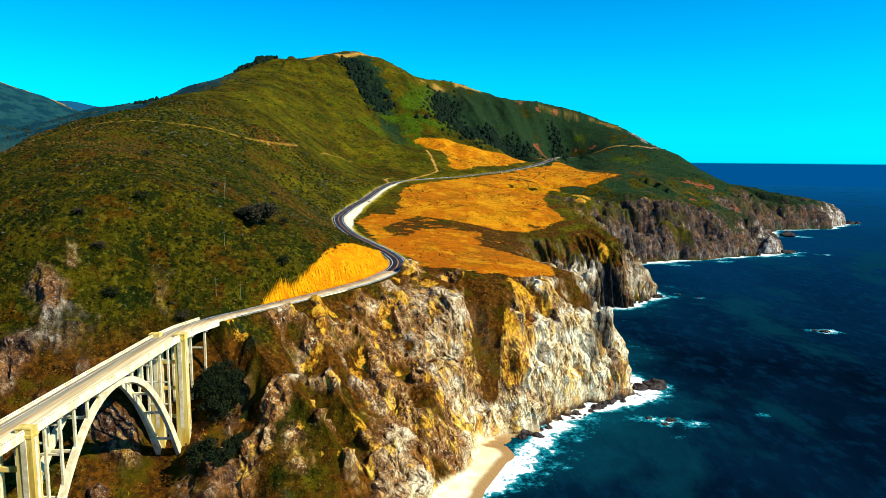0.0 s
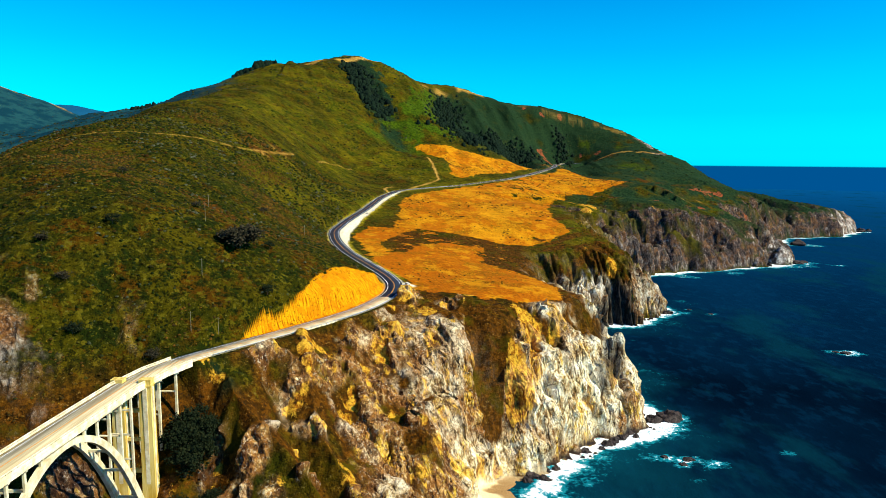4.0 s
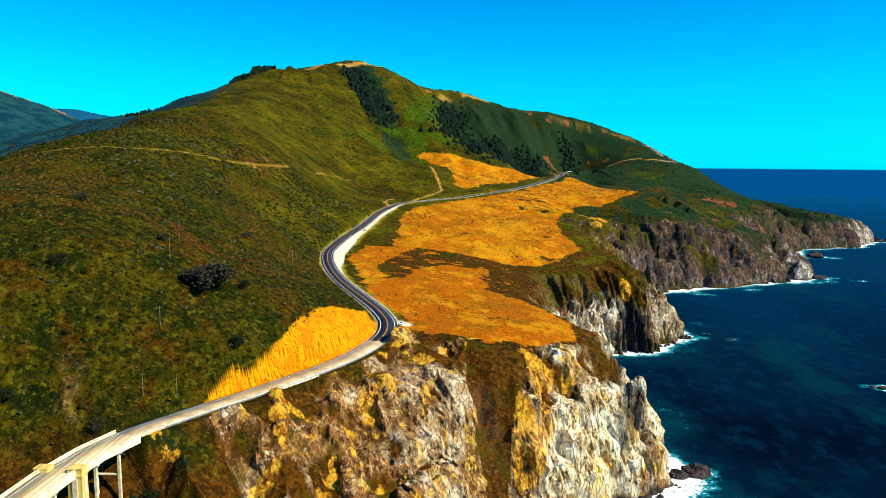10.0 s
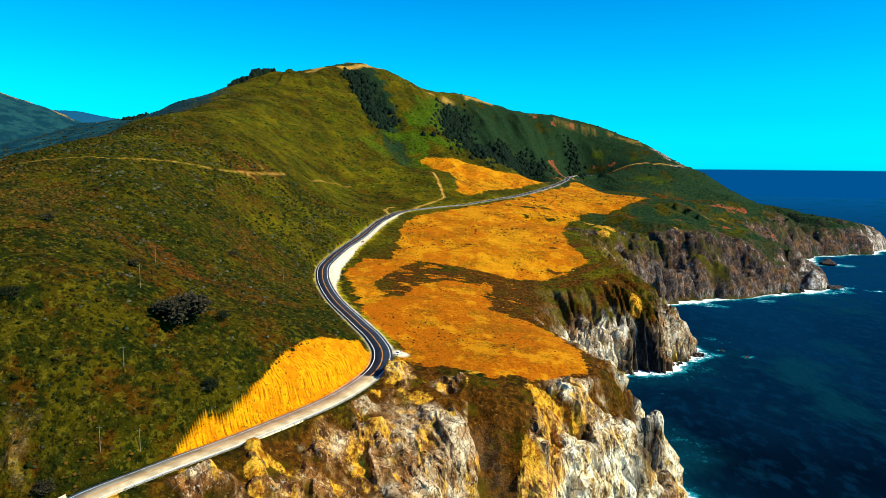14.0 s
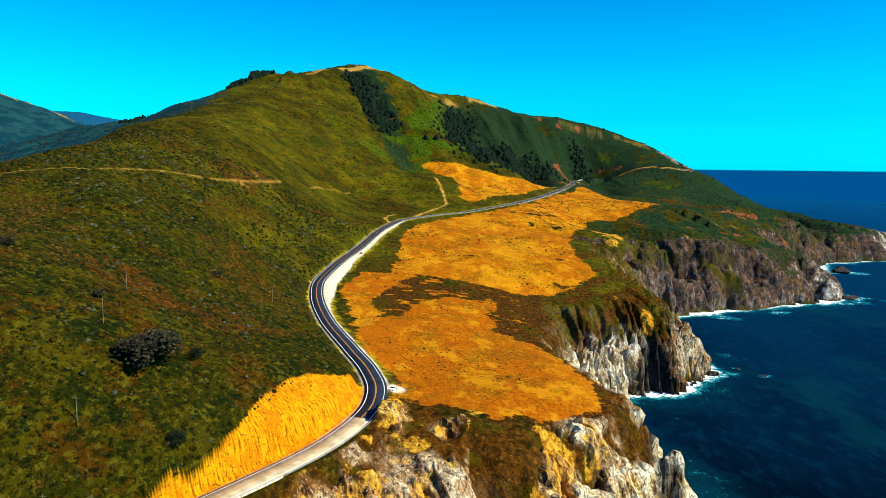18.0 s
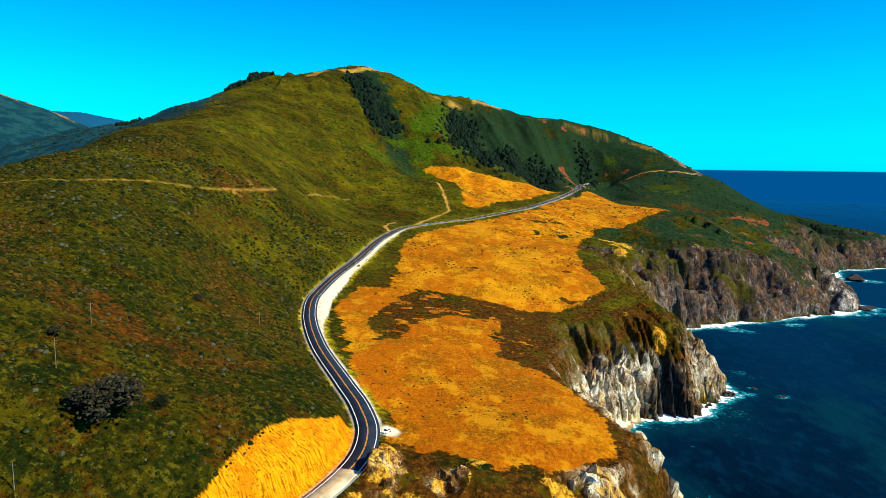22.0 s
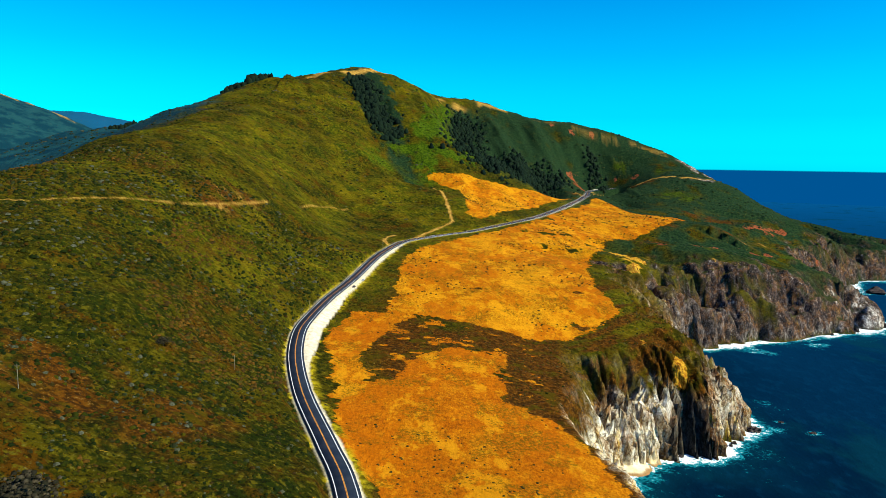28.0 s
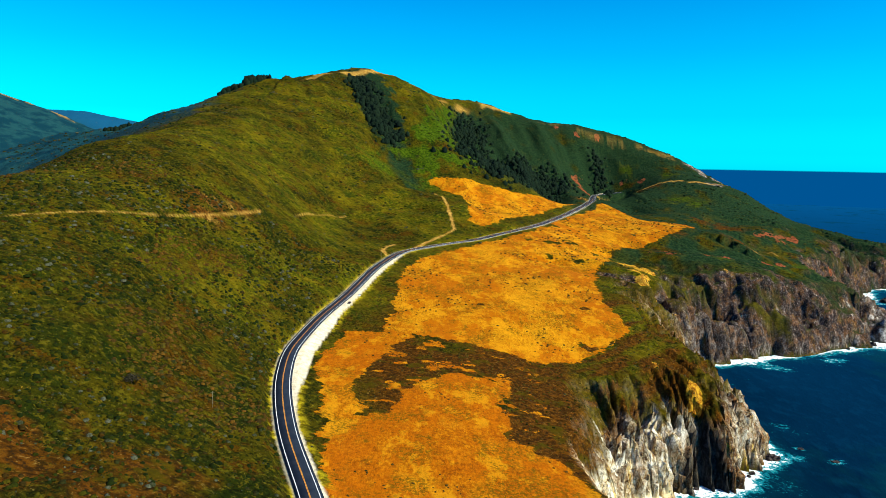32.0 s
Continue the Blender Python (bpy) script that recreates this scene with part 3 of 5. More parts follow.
def land(x, y):
    """Height of the ground, distance from the foot of the cliffs, share of the cliff's breadth, and distance, side and run along the road."""
    z = plate(x, y)
    for line, (deep, wide) in zip(GULLIES, GULLY_SHAPE):
        g = to_line(x, y, line)[0]
        z = z - deep * np.exp(-(g / wide) ** 2)
    for line, (tall, wide) in zip(SPURS, SPUR_SHAPE):
        g = to_line(x, y, line)[0]
        z = z + tall * np.exp(-g / wide)
    rd, rs, rz, ra = to_line(x, y, ROAD_LINE)
    # ravines under the crest
    k = (y > 1380) & (y < 1950) & (x > -330) & (x < 560)
    if k.any():
        px, py = x[k], y[k]
        below = smooth(15, 90, to_line(px, py, CREST)[0]) * smooth(1380, 1500, py - 0.1 * px) * smooth(1950, 1850, py) * smooth(25, 80, rd[k]) * smooth(400, 300, px)
        z[k] -= below * (15 * (0.8 - fbm((px + 0.25 * py) / 95, py / 420, px * 0 + 4, 3, True)) + 4 * (0.7 - fbm((px + 0.3 * py) / 30, py / 120, px * 0 + 14, 2, True)))
    open_hill = np.maximum(smooth(20, 90, rd * rs) * smooth(230, 330, y), smooth(1500, 1700, y))
    open_hill = open_hill * smooth(10, 60, to_line(x, y, TRAIL)[0])
    z = z + open_hill * (7 * fbm(x / 130, y / 130, x * 0, 3) + 2.2 * fbm(x / 30 + 5, y / 30, x * 0 + 7, 2))
    d, side, w, along = to_line(x, y, SHORE)
    d = d * side
    # ravines down the outer headland
    outer = smooth(940, 1060, y) * smooth(20, 80, d) * smooth(240, 150, d) * smooth(60, 130, rd) * (y < 1800)
    z = z - outer * (11 * (0.9 - fbm((along + 0.5 * d) / 70, d / 260, along * 0 + 8, 3, True)) + 2 * (0.7 - fbm((along + 0.6 * d) / 24, d / 90, along * 0 + 9, 2, True)))
    cl = smooth(-20, 12, d) * smooth(2.3 * w, 1.1 * w, d)
    # slanting buttresses of the outer headland
    k = (cl > 0) & (y > 900) & (y < 1800)
    dk, slant = d[k], along[k] + 0.7 * d[k]
    ribs = 26 * fbm(slant / 78, dk / 240, dk * 0 + 18, 2, True) + 13 * fbm(slant / 27, dk / 120, dk * 0 + 28, 3, True) - 14
    d[k] = dk + cl[k] * smooth(900, 1010, y[k]) * smooth(6, 40, dk) * ribs
    k = cl > 0
    d[k] = d[k] + cl[k] * (9 * fbm(x[k] / 45, y[k] / 45, x[k] * 0, 3) + rib_cut(along[k], d[k], w[k]))
    for hx, hy, hr, deep in HOLLOWS:
        d = d - deep * np.exp(-((x - hx) ** 2 + (y - hy) ** 2) / hr ** 2)
    s = np.clip(d / w, 0, 1)
    g = 1 - (1 - s) ** (1.7 + 0.5 * smooth(60, 100, w))
    top = np.maximum(z, 4.0)
    beach = np.maximum(smooth(376, 330, y) * smooth(150, 200, y), np.exp(-((x - 128) ** 2 + (y - 664) ** 2) / 22 ** 2))
    under = np.where(beach > 0.02, np.maximum(-14, 0.4 + 1.4 * beach + d * (0.095 * beach + 0.35 * (1 - beach))), np.maximum(-14, d * 0.35 + 0.4))
    z = np.where(d > 0, top * g + 0.6 + 1.0 * beach, under)
    bank = (rs < 0) * np.maximum(smooth(84, 90, ra) * smooth(116, 108, ra), smooth(150, 158, ra) * smooth(206, 192, ra))
    near = (ra > 34) * (smooth(12, 6.5, rd) * (1 - bank) + smooth(7.0, 5.8, rd) * bank)
    z = z * (1 - near) + (rz - 0.3) * near
    # crag between the bend and the sea
    z = z + (rs < 0) * smooth(5.2, 7.5, rd) * 7.0 * np.exp(-((x + 20) / 5.5) ** 2 - ((y - 412) / 10) ** 2) * (1 + 0.35 * fbm(x / 4, y / 4, x * 0 + 6, 2))
    return z, d, s, rd, rs, ra


LOW_MEADOW = ((-19, 435), (-13, 431), (-4, 426), (12, 425), (21, 416), (51, 425), (72, 439), (74, 449), (76, 470), (73, 500), (66, 525), (62, 545), (55, 560), (40, 572), (29, 583), (31, 607),
              (36, 664), (19, 668), (2, 666), (-22, 638), (-28, 593), (-44, 588), (-58, 637), (-45, 712), (-28, 740), (-47, 740), (-75, 732), (-86, 690), (-77, 629), (-56, 552), (-35, 488), (-24, 457))
HIGH_MEADOW = ((-50, 738), (-51, 811), (-54, 904), (-42, 957), (-3, 1012), (76, 1136), (191, 1378), (249, 1515), (268, 1460), (290, 1370), (367, 1337), (333, 1283), (250, 1198), (196, 1135), (143, 980), (128, 868),
               (142, 807), (125, 781), (88, 738), (62, 714), (35, 731), (-8, 740))
FAN_MEADOW = ((-55, 1338), (-18, 1350), (41, 1376), (92, 1391), (200, 1503), (148, 1375), (80, 1246), (26, 1150), (10, 1158), (4, 1205), (10, 1240), (-6, 1290), (-30, 1318))
WEDGE = ((13, 408), (12, 385), (15, 372), (22, 361), (30, 365), (35, 380), (42, 402), (42, 414), (15, 416))
ROCKY = ((-90, 262, 8), (-80, 263, 7), (-100, 257, 5), (-70, 275, 6), (-62, 268, 6), (-160, 288, 8), (-172, 296, 7), (-178, 280, 7), (-128, 268, 6), (-140, 272, 6), (-86, 285, 5))
ROAD_CUT = ((262, 1640), (300, 1690), (345, 1705), (390, 1690), (440, 1662), (485, 1645), (520, 1655))
DARK_PATCH = ((110, 1090), (150, 1120), (140, 1145), (95, 1135), (80, 1105))
CUT = ((-95, 320), (-89, 331), (-84, 339), (-77, 347), (-73, 354), (-68, 366), (-62, 387), (-55, 414), (-46, 430), (-40, 440), (-33, 446), (-24, 438), (-28, 415), (-38, 385), (-68, 342), (-93, 314))
TRAIL = ((-330, 560), (-270, 590), (-248, 618), (-241, 647), (-228, 701), (-210, 777), (-198, 829), (-186, 890))
TRAIL_2 = ((-172, 960), (-160, 1020), (-145, 1098))
TRACK = ((-70, 950), (-51, 1005), (-31, 1064), (-10, 1116), (-17, 1169), (-28, 1231), (-45, 1298))
TRACK_2 = ((-73, 950), (-82, 970), (-81, 990), (-74, 1010))
FAR_CREST = ((-2300, 3000), (-2100, 2990), (-1930, 3000), (-1743, 3045), (-1633, 3020))
SCRAPES = ((-205, 800, 11), (-212, 832, 10), (-196, 852, 10), (-222, 760, 8), (219, 1545, 13), (228, 1556, 10), (375, 1685, 10), (345, 1690, 8), (-290, 1640, 14), (330, 1190, 9), (410, 1225, 12), (440, 1240, 10), (280, 1150, 8), (240, 1095, 8))
CREST = ((-314, 1599), (-258, 1650), (-198, 1698), (-122, 1766), (-54, 1849), (21, 1910), (100, 1937), (179, 1952), (254, 1923), (326, 1892), (400, 1878), (465, 1832))
SURF = ((-6, 245), (8, 278), (24, 303), (41, 333), (58, 362), (72, 386), (86, 404), (102, 416), (118, 428), (128, 438))
# weathered places on the cliffs: x, y, reach; ochre clay, pale rock, bare brown earth
OCHRE = ((-28, 369, 7), (-31, 362, 5), (50, 409, 7), (44, 392, 7), (39, 379, 6), (36, 372, 4), (-60, 333, 2), (-39, 327, 2), (-37, 322, 2), (-36, 343, 2.5), (-34, 337, 2.5), (-31, 331, 2), (76, 613, 5), (146, 740, 5), (171, 728, 4), (198, 1016, 10),
         (203, 1004, 9), (208, 988, 8), (214, 974, 8), (218, 964, 6), (222, 1078, 13), (-45, 292, 4), (-39, 287, 4), (-34, 283, 4), (-27, 278, 4), (-21, 273, 5), (203, 1071, 12), (204, 1050, 11), (204, 1028, 10), (202, 990, 9), (148, 744, 5), (167, 720, 4), (324, 1075, 9), (96, 425, 5), (14, 415, 4), (-19, 412, 6), (-14, 404, 6), (-8, 396, 5), (-16, 420, 4), (2, 404, 4), (-66, 342, 2), (-64, 338, 2), (-62, 333, 2), (-60, 327, 2), (-58, 321, 2), (-72, 322, 2.5), (-80, 318, 2.5), (-98, 316, 2), (-97, 303, 4), (20, 352, 4))
PALE = ((60, 395, 14), (75, 405, 14), (90, 420, 14), (30, 362, 8), (0, 345, 8), (12, 340, 8), (-20, 345, 7), (-45, 320, 5), (110, 660, 22), (95, 640, 18), (130, 680, 20), (150, 695, 18), (10, 398, 5), (485, 1640, 16), (506, 1795, 20), (516, 1768, 16), (528, 1752, 12), (-160, 290, 9), (540, 1110, 30), (85, 600, 14), (960, 1645, 20), (925, 1610, 34), (895, 1580, 26), (950, 1640, 30))
MOSSY = ((-63, 301, 5), (-57, 297, 6), (-50, 291, 6), (-43, 285, 5), (-36, 278, 5), (-70, 306, 5), (-45, 300, 4), (-20, 360, 3), (-82, 309, 6), (-68, 318, 5), (-90, 309, 5), (-72, 328, 5), (-36, 372, 4))
# caves in the cliffs, with the reach of their painted shade
CAVES = ((102, 446, 6), (106, 444, 7), (104, 441, 6), (95, 427, 4), (93, 421, 4), (164, 697, 8), (170, 700, 9), (177, 698, 9), (174, 692, 8), (184, 690, 7), (157, 691, 5), (512, 1104, 12), (498, 1096, 9))
SCARPS = ((390, 1318, 12), (415, 1330, 14), (440, 1345, 13), (468, 1359, 14), (495, 1372, 13), (528, 1388, 12), (255, 1142, 12), (275, 1150, 12), (317, 1155, 12), (337, 1145, 9), (405, 1185, 12), (430, 1190, 9), (550, 1315, 14),
          (238, 1764, 14), (250, 1740, 14), (262, 1700, 12), (338, 1783, 8), (377, 1757, 8), (205, 1920, 7), (250, 1885, 7), (305, 1903, 6), (215, 840, 9), (235, 870, 9))
WOOD_A = ((-255, 1700), (-190, 1690), (-141, 1594), (-119, 1488), (-125, 1441), (-149, 1450), (-188, 1571))
WOOD_B = ((-15, 1482), (-2, 1700), (15, 1860), (45, 1828), (82, 1743), (144, 1728), (194, 1719), (199, 1607), (132, 1577), (47, 1422), (2, 1435))
FRESH = ((-59, 1764), (-30, 1850), (-17, 1478), (37, 1430), (-41, 1364), (-88, 1351), (-119, 1419), (-88, 1467))
FRESH_SPOTS = ((353, 1808, 14), (428, 1730, 16), (410, 1560, 26), (426, 1540, 24), (330, 1130, 14), (420, 1170, 18), (470, 1200, 16), (-130, 1330, 30), (-60, 1330, 20))
BARE = ((-126, 439, 22), (-105, 445, 18), (-141, 455, 22), (-100, 468, 16), (219, 1545, 16), (230, 1560, 12), (360, 1690, 16), (380, 1680, 12), (330, 1690, 10), (430, 1400, 30), (400, 1420, 20), (-205, 800, 16), (-215, 830, 16), (-200, 860, 12), (300, 1250, 14), (390, 1240, 18), (270, 1180, 14), (-300, 1640, 18), (-45, 290, 8))

# ---- ground ----
def mesh_from(name, co, faces, mats, smooth_shade=False):
    me = bpy.data.meshes.new(name)
    me.vertices.add(len(co))
    me.vertices.foreach_set("co", np.asarray(co, np.float32).ravel())
    n = faces.shape[1]
    me.loops.add(faces.size)
    me.loops.foreach_set("vertex_index", faces.ravel().astype(np.int32))
    me.polygons.add(len(faces))
    me.polygons.foreach_set("loop_start", np.arange(0, faces.size, n, dtype=np.int32))
    me.polygons.foreach_set("loop_total", np.full(len(faces), n, np.int32))
    if smooth_shade:
        me.polygons.foreach_set("use_smooth", np.ones(len(faces), bool))
    me.update(calc_edges=True)
    for m in mats:
        me.materials.append(m)
    return me


def add_attr(me, name, values):
    a = me.attributes.new(name, "FLOAT", "POINT")
    a.data.foreach_set("value", np.asarray(np.clip(values, 0, 1), np.float32))


def polar(angles, radii):
    aa, rr = np.meshgrid(np.radians(angles), radii)
    k = np.arange(aa.size).reshape(aa.shape)
    quads = np.stack([k[:-1, :-1], k[1:, :-1], k[1:, 1:], k[:-1, 1:]], -1).reshape(-1, 4)[:, ::-1]
    return (np.sin(aa) * rr).ravel(), (np.cos(aa) * rr).ravel(), quads, aa.shape


def rings(first, last, least, share, far_share, fine=()):
    """Radii that grow with the distance, closer together on the stretches where cliffs stand."""
    r = list(np.arange(first, 150, 6.0))
    while r[-1] < last:
        v = r[-1]
        step = max(least, v * (share if v < 1900 else far_share))
        r.append(v + min([step] + [k for a, b, k in fine if a < v < b]))
    return np.array(r)


ANGLES = np.concatenate([np.arange(-180, -40, 4.0), np.arange(-40, -35, 0.5), np.arange(-35, 36.5, 0.11), np.arange(36.5, 41, 0.5), np.arange(41, 180, 4.0), [180.0]])
gx, gy, gquads, gshape = polar(ANGLES, rings(6, 4700, 1.15, 0.0036, 0.012, ((265, 450, 0.62), (640, 760, 1.3), (985, 1180, 2.1))))
gz, gd, gs, grd, grs, gra = land(gx, gy)


def grid_normal(x, y, z, shape):
    p = np.stack([x, y, z], -1).reshape(*shape, 3)
    n = np.cross(np.gradient(p, axis=1), np.gradient(p, axis=0))
    n = n / np.maximum(np.linalg.norm(n, axis=2, keepdims=True), 1e-9)
    return n.reshape(-1, 3)


gn = grid_normal(gx, gy, gz, gshape)
wob = 3.0 * fbm(gx / 16, gy / 16, gx * 0, 3)
wob2 = 3.0 * fbm(gx / 16 + 40, gy / 16, gx * 0, 3)
in_low = smooth(760, 660, gy + 0.4 * gx) * smooth(120, 100, gx)
in_high = inside(gx + wob, gy + wob2, HIGH_MEADOW).astype(float)
in_cut = inside(gx + 0.5 * wob, gy + 0.5 * wob2, CUT).astype(float)
a_grass = grass_at(gx, gy)
brake = smooth(-70, -50, gx) * smooth(70, 45, gx) * smooth(580, 600, gy) * smooth(745, 725, gy)
a_grass = np.maximum(a_grass, 0.62 * brake * smooth(0.15, 0.75, fbm(gx / 11, gy / 7, gx * 0 + 21, 4)))
# thorn patches in the grass
a_grass *= 1 - inside(gx + 2 * wob, gy + 2 * wob2, DARK_PATCH) * smooth(-0.4, 0.2, wob)
a_grass *= 1 - in_high * smooth(0.75, 1.15, fbm(gx / 34, gy / 20, gx * 0 + 9, 4))
on_cliff = smooth(-1, 1, gd) * smooth(1.0, 0.85, gs)
steep = np.where(gy < 500, smooth(0.94, 0.78, gn[:, 2]), smooth(0.86, 0.68, gn[:, 2]))
n_big = fbm(gx / 30, gy / 30, gz / 40, 4)
n_rib = fbm(gx / 10, gy / 10, gz / 45, 4)
a_rock = np.clip(on_cliff * steep * smooth(-0.62, -0.12, n_big + 0.6 * n_rib + 1.0 * smooth(0.62, 0.22, gs) - 0.25 - 0.35 * smooth(600, 900, gy)), 0, 1)
a_rock *= 1 - 0.9 * smooth(560, 640, gy) * smooth(900, 860, gy) * smooth(0.40, 0.64, gs + 0.20 * n_big + 0.22 * n_rib)
outland = smooth(890, 960, gy) * smooth(1800, 1700, gy)
a_rock = np.maximum(a_rock * (1 - outland), outland * smooth(-1, 1, gd) * smooth(170, 110, gd) * smooth(0.90, 0.74, gn[:, 2]) * smooth(1.25, 0.80, gs + 0.004 * np.maximum(gd - 80, 0) + 0.30 * n_big + 0.40 * n_rib))
ledges = smooth(0.1, 0.55, fbm((gx + 0.8 * gz) / 20, gy / 20, gz / 42, 3) + 0.9 * smooth(18, 70, gz) - 0.55)
a_rock *= 1 - 0.85 * outland * ledges
a_rock = np.maximum(a_rock, outland * smooth(11, 5, gz + 3 * n_rib) * smooth(-1, 1, gd))
a_rock = np.maximum(a_rock, smooth(7, 3, gz) * smooth(0, 1, gd) * smooth(1.5, 0.5, gz * 0 + gn[:, 2]))
# canyon flanks with broken rock
canyon = smooth(320, 295, gy) * smooth(100, 150, gy) * smooth(60, 45, gz) * smooth(-320, -200, gx)
a_rock = np.maximum(a_rock, canyon * smooth(0.30, 0.75, n_rib + 0.4 * n_big))
a_rock = np.maximum(a_rock, 0.55 * smooth(0.55, 0.9, n_rib) * smooth(-230, -170, gx) * smooth(-110, -135, gx) * smooth(330, 300, gy) * smooth(60, 80, gz))
wedge = inside(gx + 0.8 * wob, gy + 0.8 * wob2, WEDGE).astype(float)
a_rock *= 1 - 0.95 * wedge
a_grass *= 1 - on_cliff * steep


def blots(spots, warp=1.0):
    out = np.zeros(len(gx))
    for x, y, r in spots:
        k = (np.abs(gx - x) < 3 * r) & (np.abs(gy - y) < 3 * r)
        q = np.hypot(gx[k] - x, gy[k] - y) / r + warp * 0.8 * n_rib[k]
        out[k] = np.maximum(out[k], smooth(1.45, 0.2, q))
    return out


# the broken face between the road and the beach
face = smooth(4, 9, grd) * (grs < 0) * smooth(445, 425, gy) * smooth(250, 275, gy) * smooth(-112, -95, gx) * smooth(0.96, 0.86, gn[:, 2]) * (1 - a_grass)
earthy = smooth(-30, -50, gx) * smooth(322, 300, gy)
a_rock = np.maximum(a_rock * (1 - 0.8 * earthy * smooth(0.5, 0.1, n_rib)), face * smooth(-0.35, 0.20, n_rib + 0.5 * n_big - 0.75 * earthy) * (1 - wedge))
brown = np.maximum(face, smooth(25, 60, grd) * (grs < 0) * smooth(880, 800, gy) * smooth(420, 440, gy) * smooth(0.45, 0.6, gs) * (1 - smooth(70, 110, gx) * smooth(600, 650, gy)))
a_ochre, a_pale, a_rust = blots(OCHRE, 1.6), blots(PALE, 1.4), blots(BARE)
a_ochre = np.maximum(a_ochre, 0.9 * on_cliff * smooth(0.62, 0.95, n_rib + 0.2 * n_big) * smooth(700, 500, gy) * smooth(30, 60, gz))
a_pale = np.maximum(a_pale, on_cliff * smooth(0.15, 0.7, n_big + 0.8 * smooth(0.55, 0.1, gs)) * smooth(1100, 700, gy) * (0.85 - 0.15 * smooth(540, 620, gy)))
a_rust = np.maximum(a_rust, np.maximum(wedge * on_cliff, on_cliff * (1 - a_rock) * (0.75 - 0.6 * smooth(700, 900, gy))))
rim = smooth(5, 9, grd) * (grs < 0) * smooth(470, 440, gy) * smooth(250, 280, gy) * smooth(-115, -100, gx)
gorge = smooth(322, 296, gy + 0.06 * (gx + 110)) * smooth(100, 150, gy) * smooth(-330, -200, gx) * smooth(82, 60, gz)
a_rust = np.maximum(a_rust, np.maximum(brown, np.maximum(rim, gorge)) * smooth(-0.9, -0.25, n_big))
a_pale = np.maximum(a_pale, smooth(13, 6, gz + 6 * n_rib) * smooth(900, 1000, gy) * on_cliff * 0.55 * smooth(-0.2, 0.5, n_rib + n_big))
a_pale = np.maximum(a_pale, on_cliff * smooth(35, 60, gx) * smooth(640, 470, gy) * smooth(390, 400, gy + 0.3 * gx) * smooth(-0.5, 0.1, n_big + 0.5 * n_rib) * 0.95)
a_pale = np.maximum(a_pale, 0.50 * face * smooth(0.10, 0.70, n_big + 0.5 * n_rib))
a_pale *= 1 - 0.30 * smooth(20, 0, gx) * smooth(440, 420, gy) * smooth(0.7, 0.2, n_rib)
a_ochre = np.maximum(a_ochre, 0.75 * face * smooth(0.25, 0.85, fbm(gx / 7 + 31, gy / 7, gz / 22, 3) + 0.2 * n_big))
a_ochre *= 1 - wedge
# brush on the shaded spur, and the sea caves' shade painted dark
streak = fbm((0.8 * gx + 0.5 * gy) / 42, (gx - gy) / 8, gx * 0 + 17, 4)
bluff = smooth(70, 95, gx) * smooth(615, 650, gy) * smooth(900, 860, gy) * smooth(1.25, 1.0, gs)
a_rust = np.maximum(a_rust * (1 - 0.7 * bluff), bluff * smooth(-0.15, 0.35, streak))
mossy = blots(MOSSY, 1.2)
a_rock *= 1 - 0.85 * mossy
a_ochre *= 1 - mossy
a_rust *= 1 - 0.6 * mossy
a_cave_shade = blots(CAVES, 0.35) * smooth(50, 38, gz + 5 * n_rib - 12 * smooth(600, 500, gy))
crest = to_line(gx, gy, CREST)[0]
a_soil = smooth(20 - 9 * smooth(0, 120, gx), 6 - 3 * smooth(0, 120, gx), crest + 14 * n_rib) * smooth(-0.3, 0.2, fbm(gx / 60, gy / 60, gx * 0 + 4, 3) + 0.25) * (0.9 - 0.6 * smooth(110, 170, gx))
for line, half in ((TRAIL, 0.5), (TRAIL_2, 0.5), (ROAD_CUT, 2.5), (TRACK, 1.5), (TRACK_2, 1.5)):
    a_soil = np.maximum(a_soil, (0.65 if half < 1 else 0.9) * smooth(half + 1.0, half - 0.6, to_line(gx, gy, line)[0] + 0.9 * n_rib))
a_soil = np.maximum(a_soil, 0.75 * blots(SCRAPES, 1.3) * smooth(-0.3, 0.3, n_rib))
a_soil = np.maximum(a_soil, smooth(26, 8, to_line(gx, gy, FAR_CREST)[0] + 20 * n_big) * 0.8)
right = grs < 0
seg = lambda a, b, c, d: smooth(a, b, gra) * smooth(d, c, gra)
# gravel lay-by on the seaward side, verge elsewhere
lay_by = 1.2 + 8.0 * seg(330, 430, 500, 580) + 3.6 * seg(520, 570, 680, 760)
a_gravel = right * smooth(5.4 + lay_by, 4.4 + lay_by, grd + 0.6 * n_rib) * smooth(190, 215, gra) * smooth(1500, 1200, gra)
a_gravel = np.maximum(a_gravel, (~right) * smooth(6.4, 5.2, grd + 0.5 * n_rib) * smooth(60, 80, gra) * 0.55)
a_gravel = np.maximum(a_gravel, smooth(6.0, 3.0, np.hypot(gx + 21, gy - 443) + n_rib))
a_verge = smooth(0.0, 0.5, n_rib + 0.35) * np.where(right, smooth(lay_by + 11, lay_by + 5, grd + 2 * n_rib), smooth(9, 6, grd + n_rib)) * smooth(180, 230, gra) * smooth(1100, 900, gra)
# share of painted haze over the far woods and the ridge behind
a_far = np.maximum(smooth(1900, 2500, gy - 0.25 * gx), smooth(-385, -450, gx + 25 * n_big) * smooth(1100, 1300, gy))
a_slate = np.maximum(np.maximum(smooth(820, 1000, gy + 40 * n_big), 0.5 * smooth(560, 660, gy)), 0.75 * smooth(318, 295, gy) * smooth(-70, -90, gx))
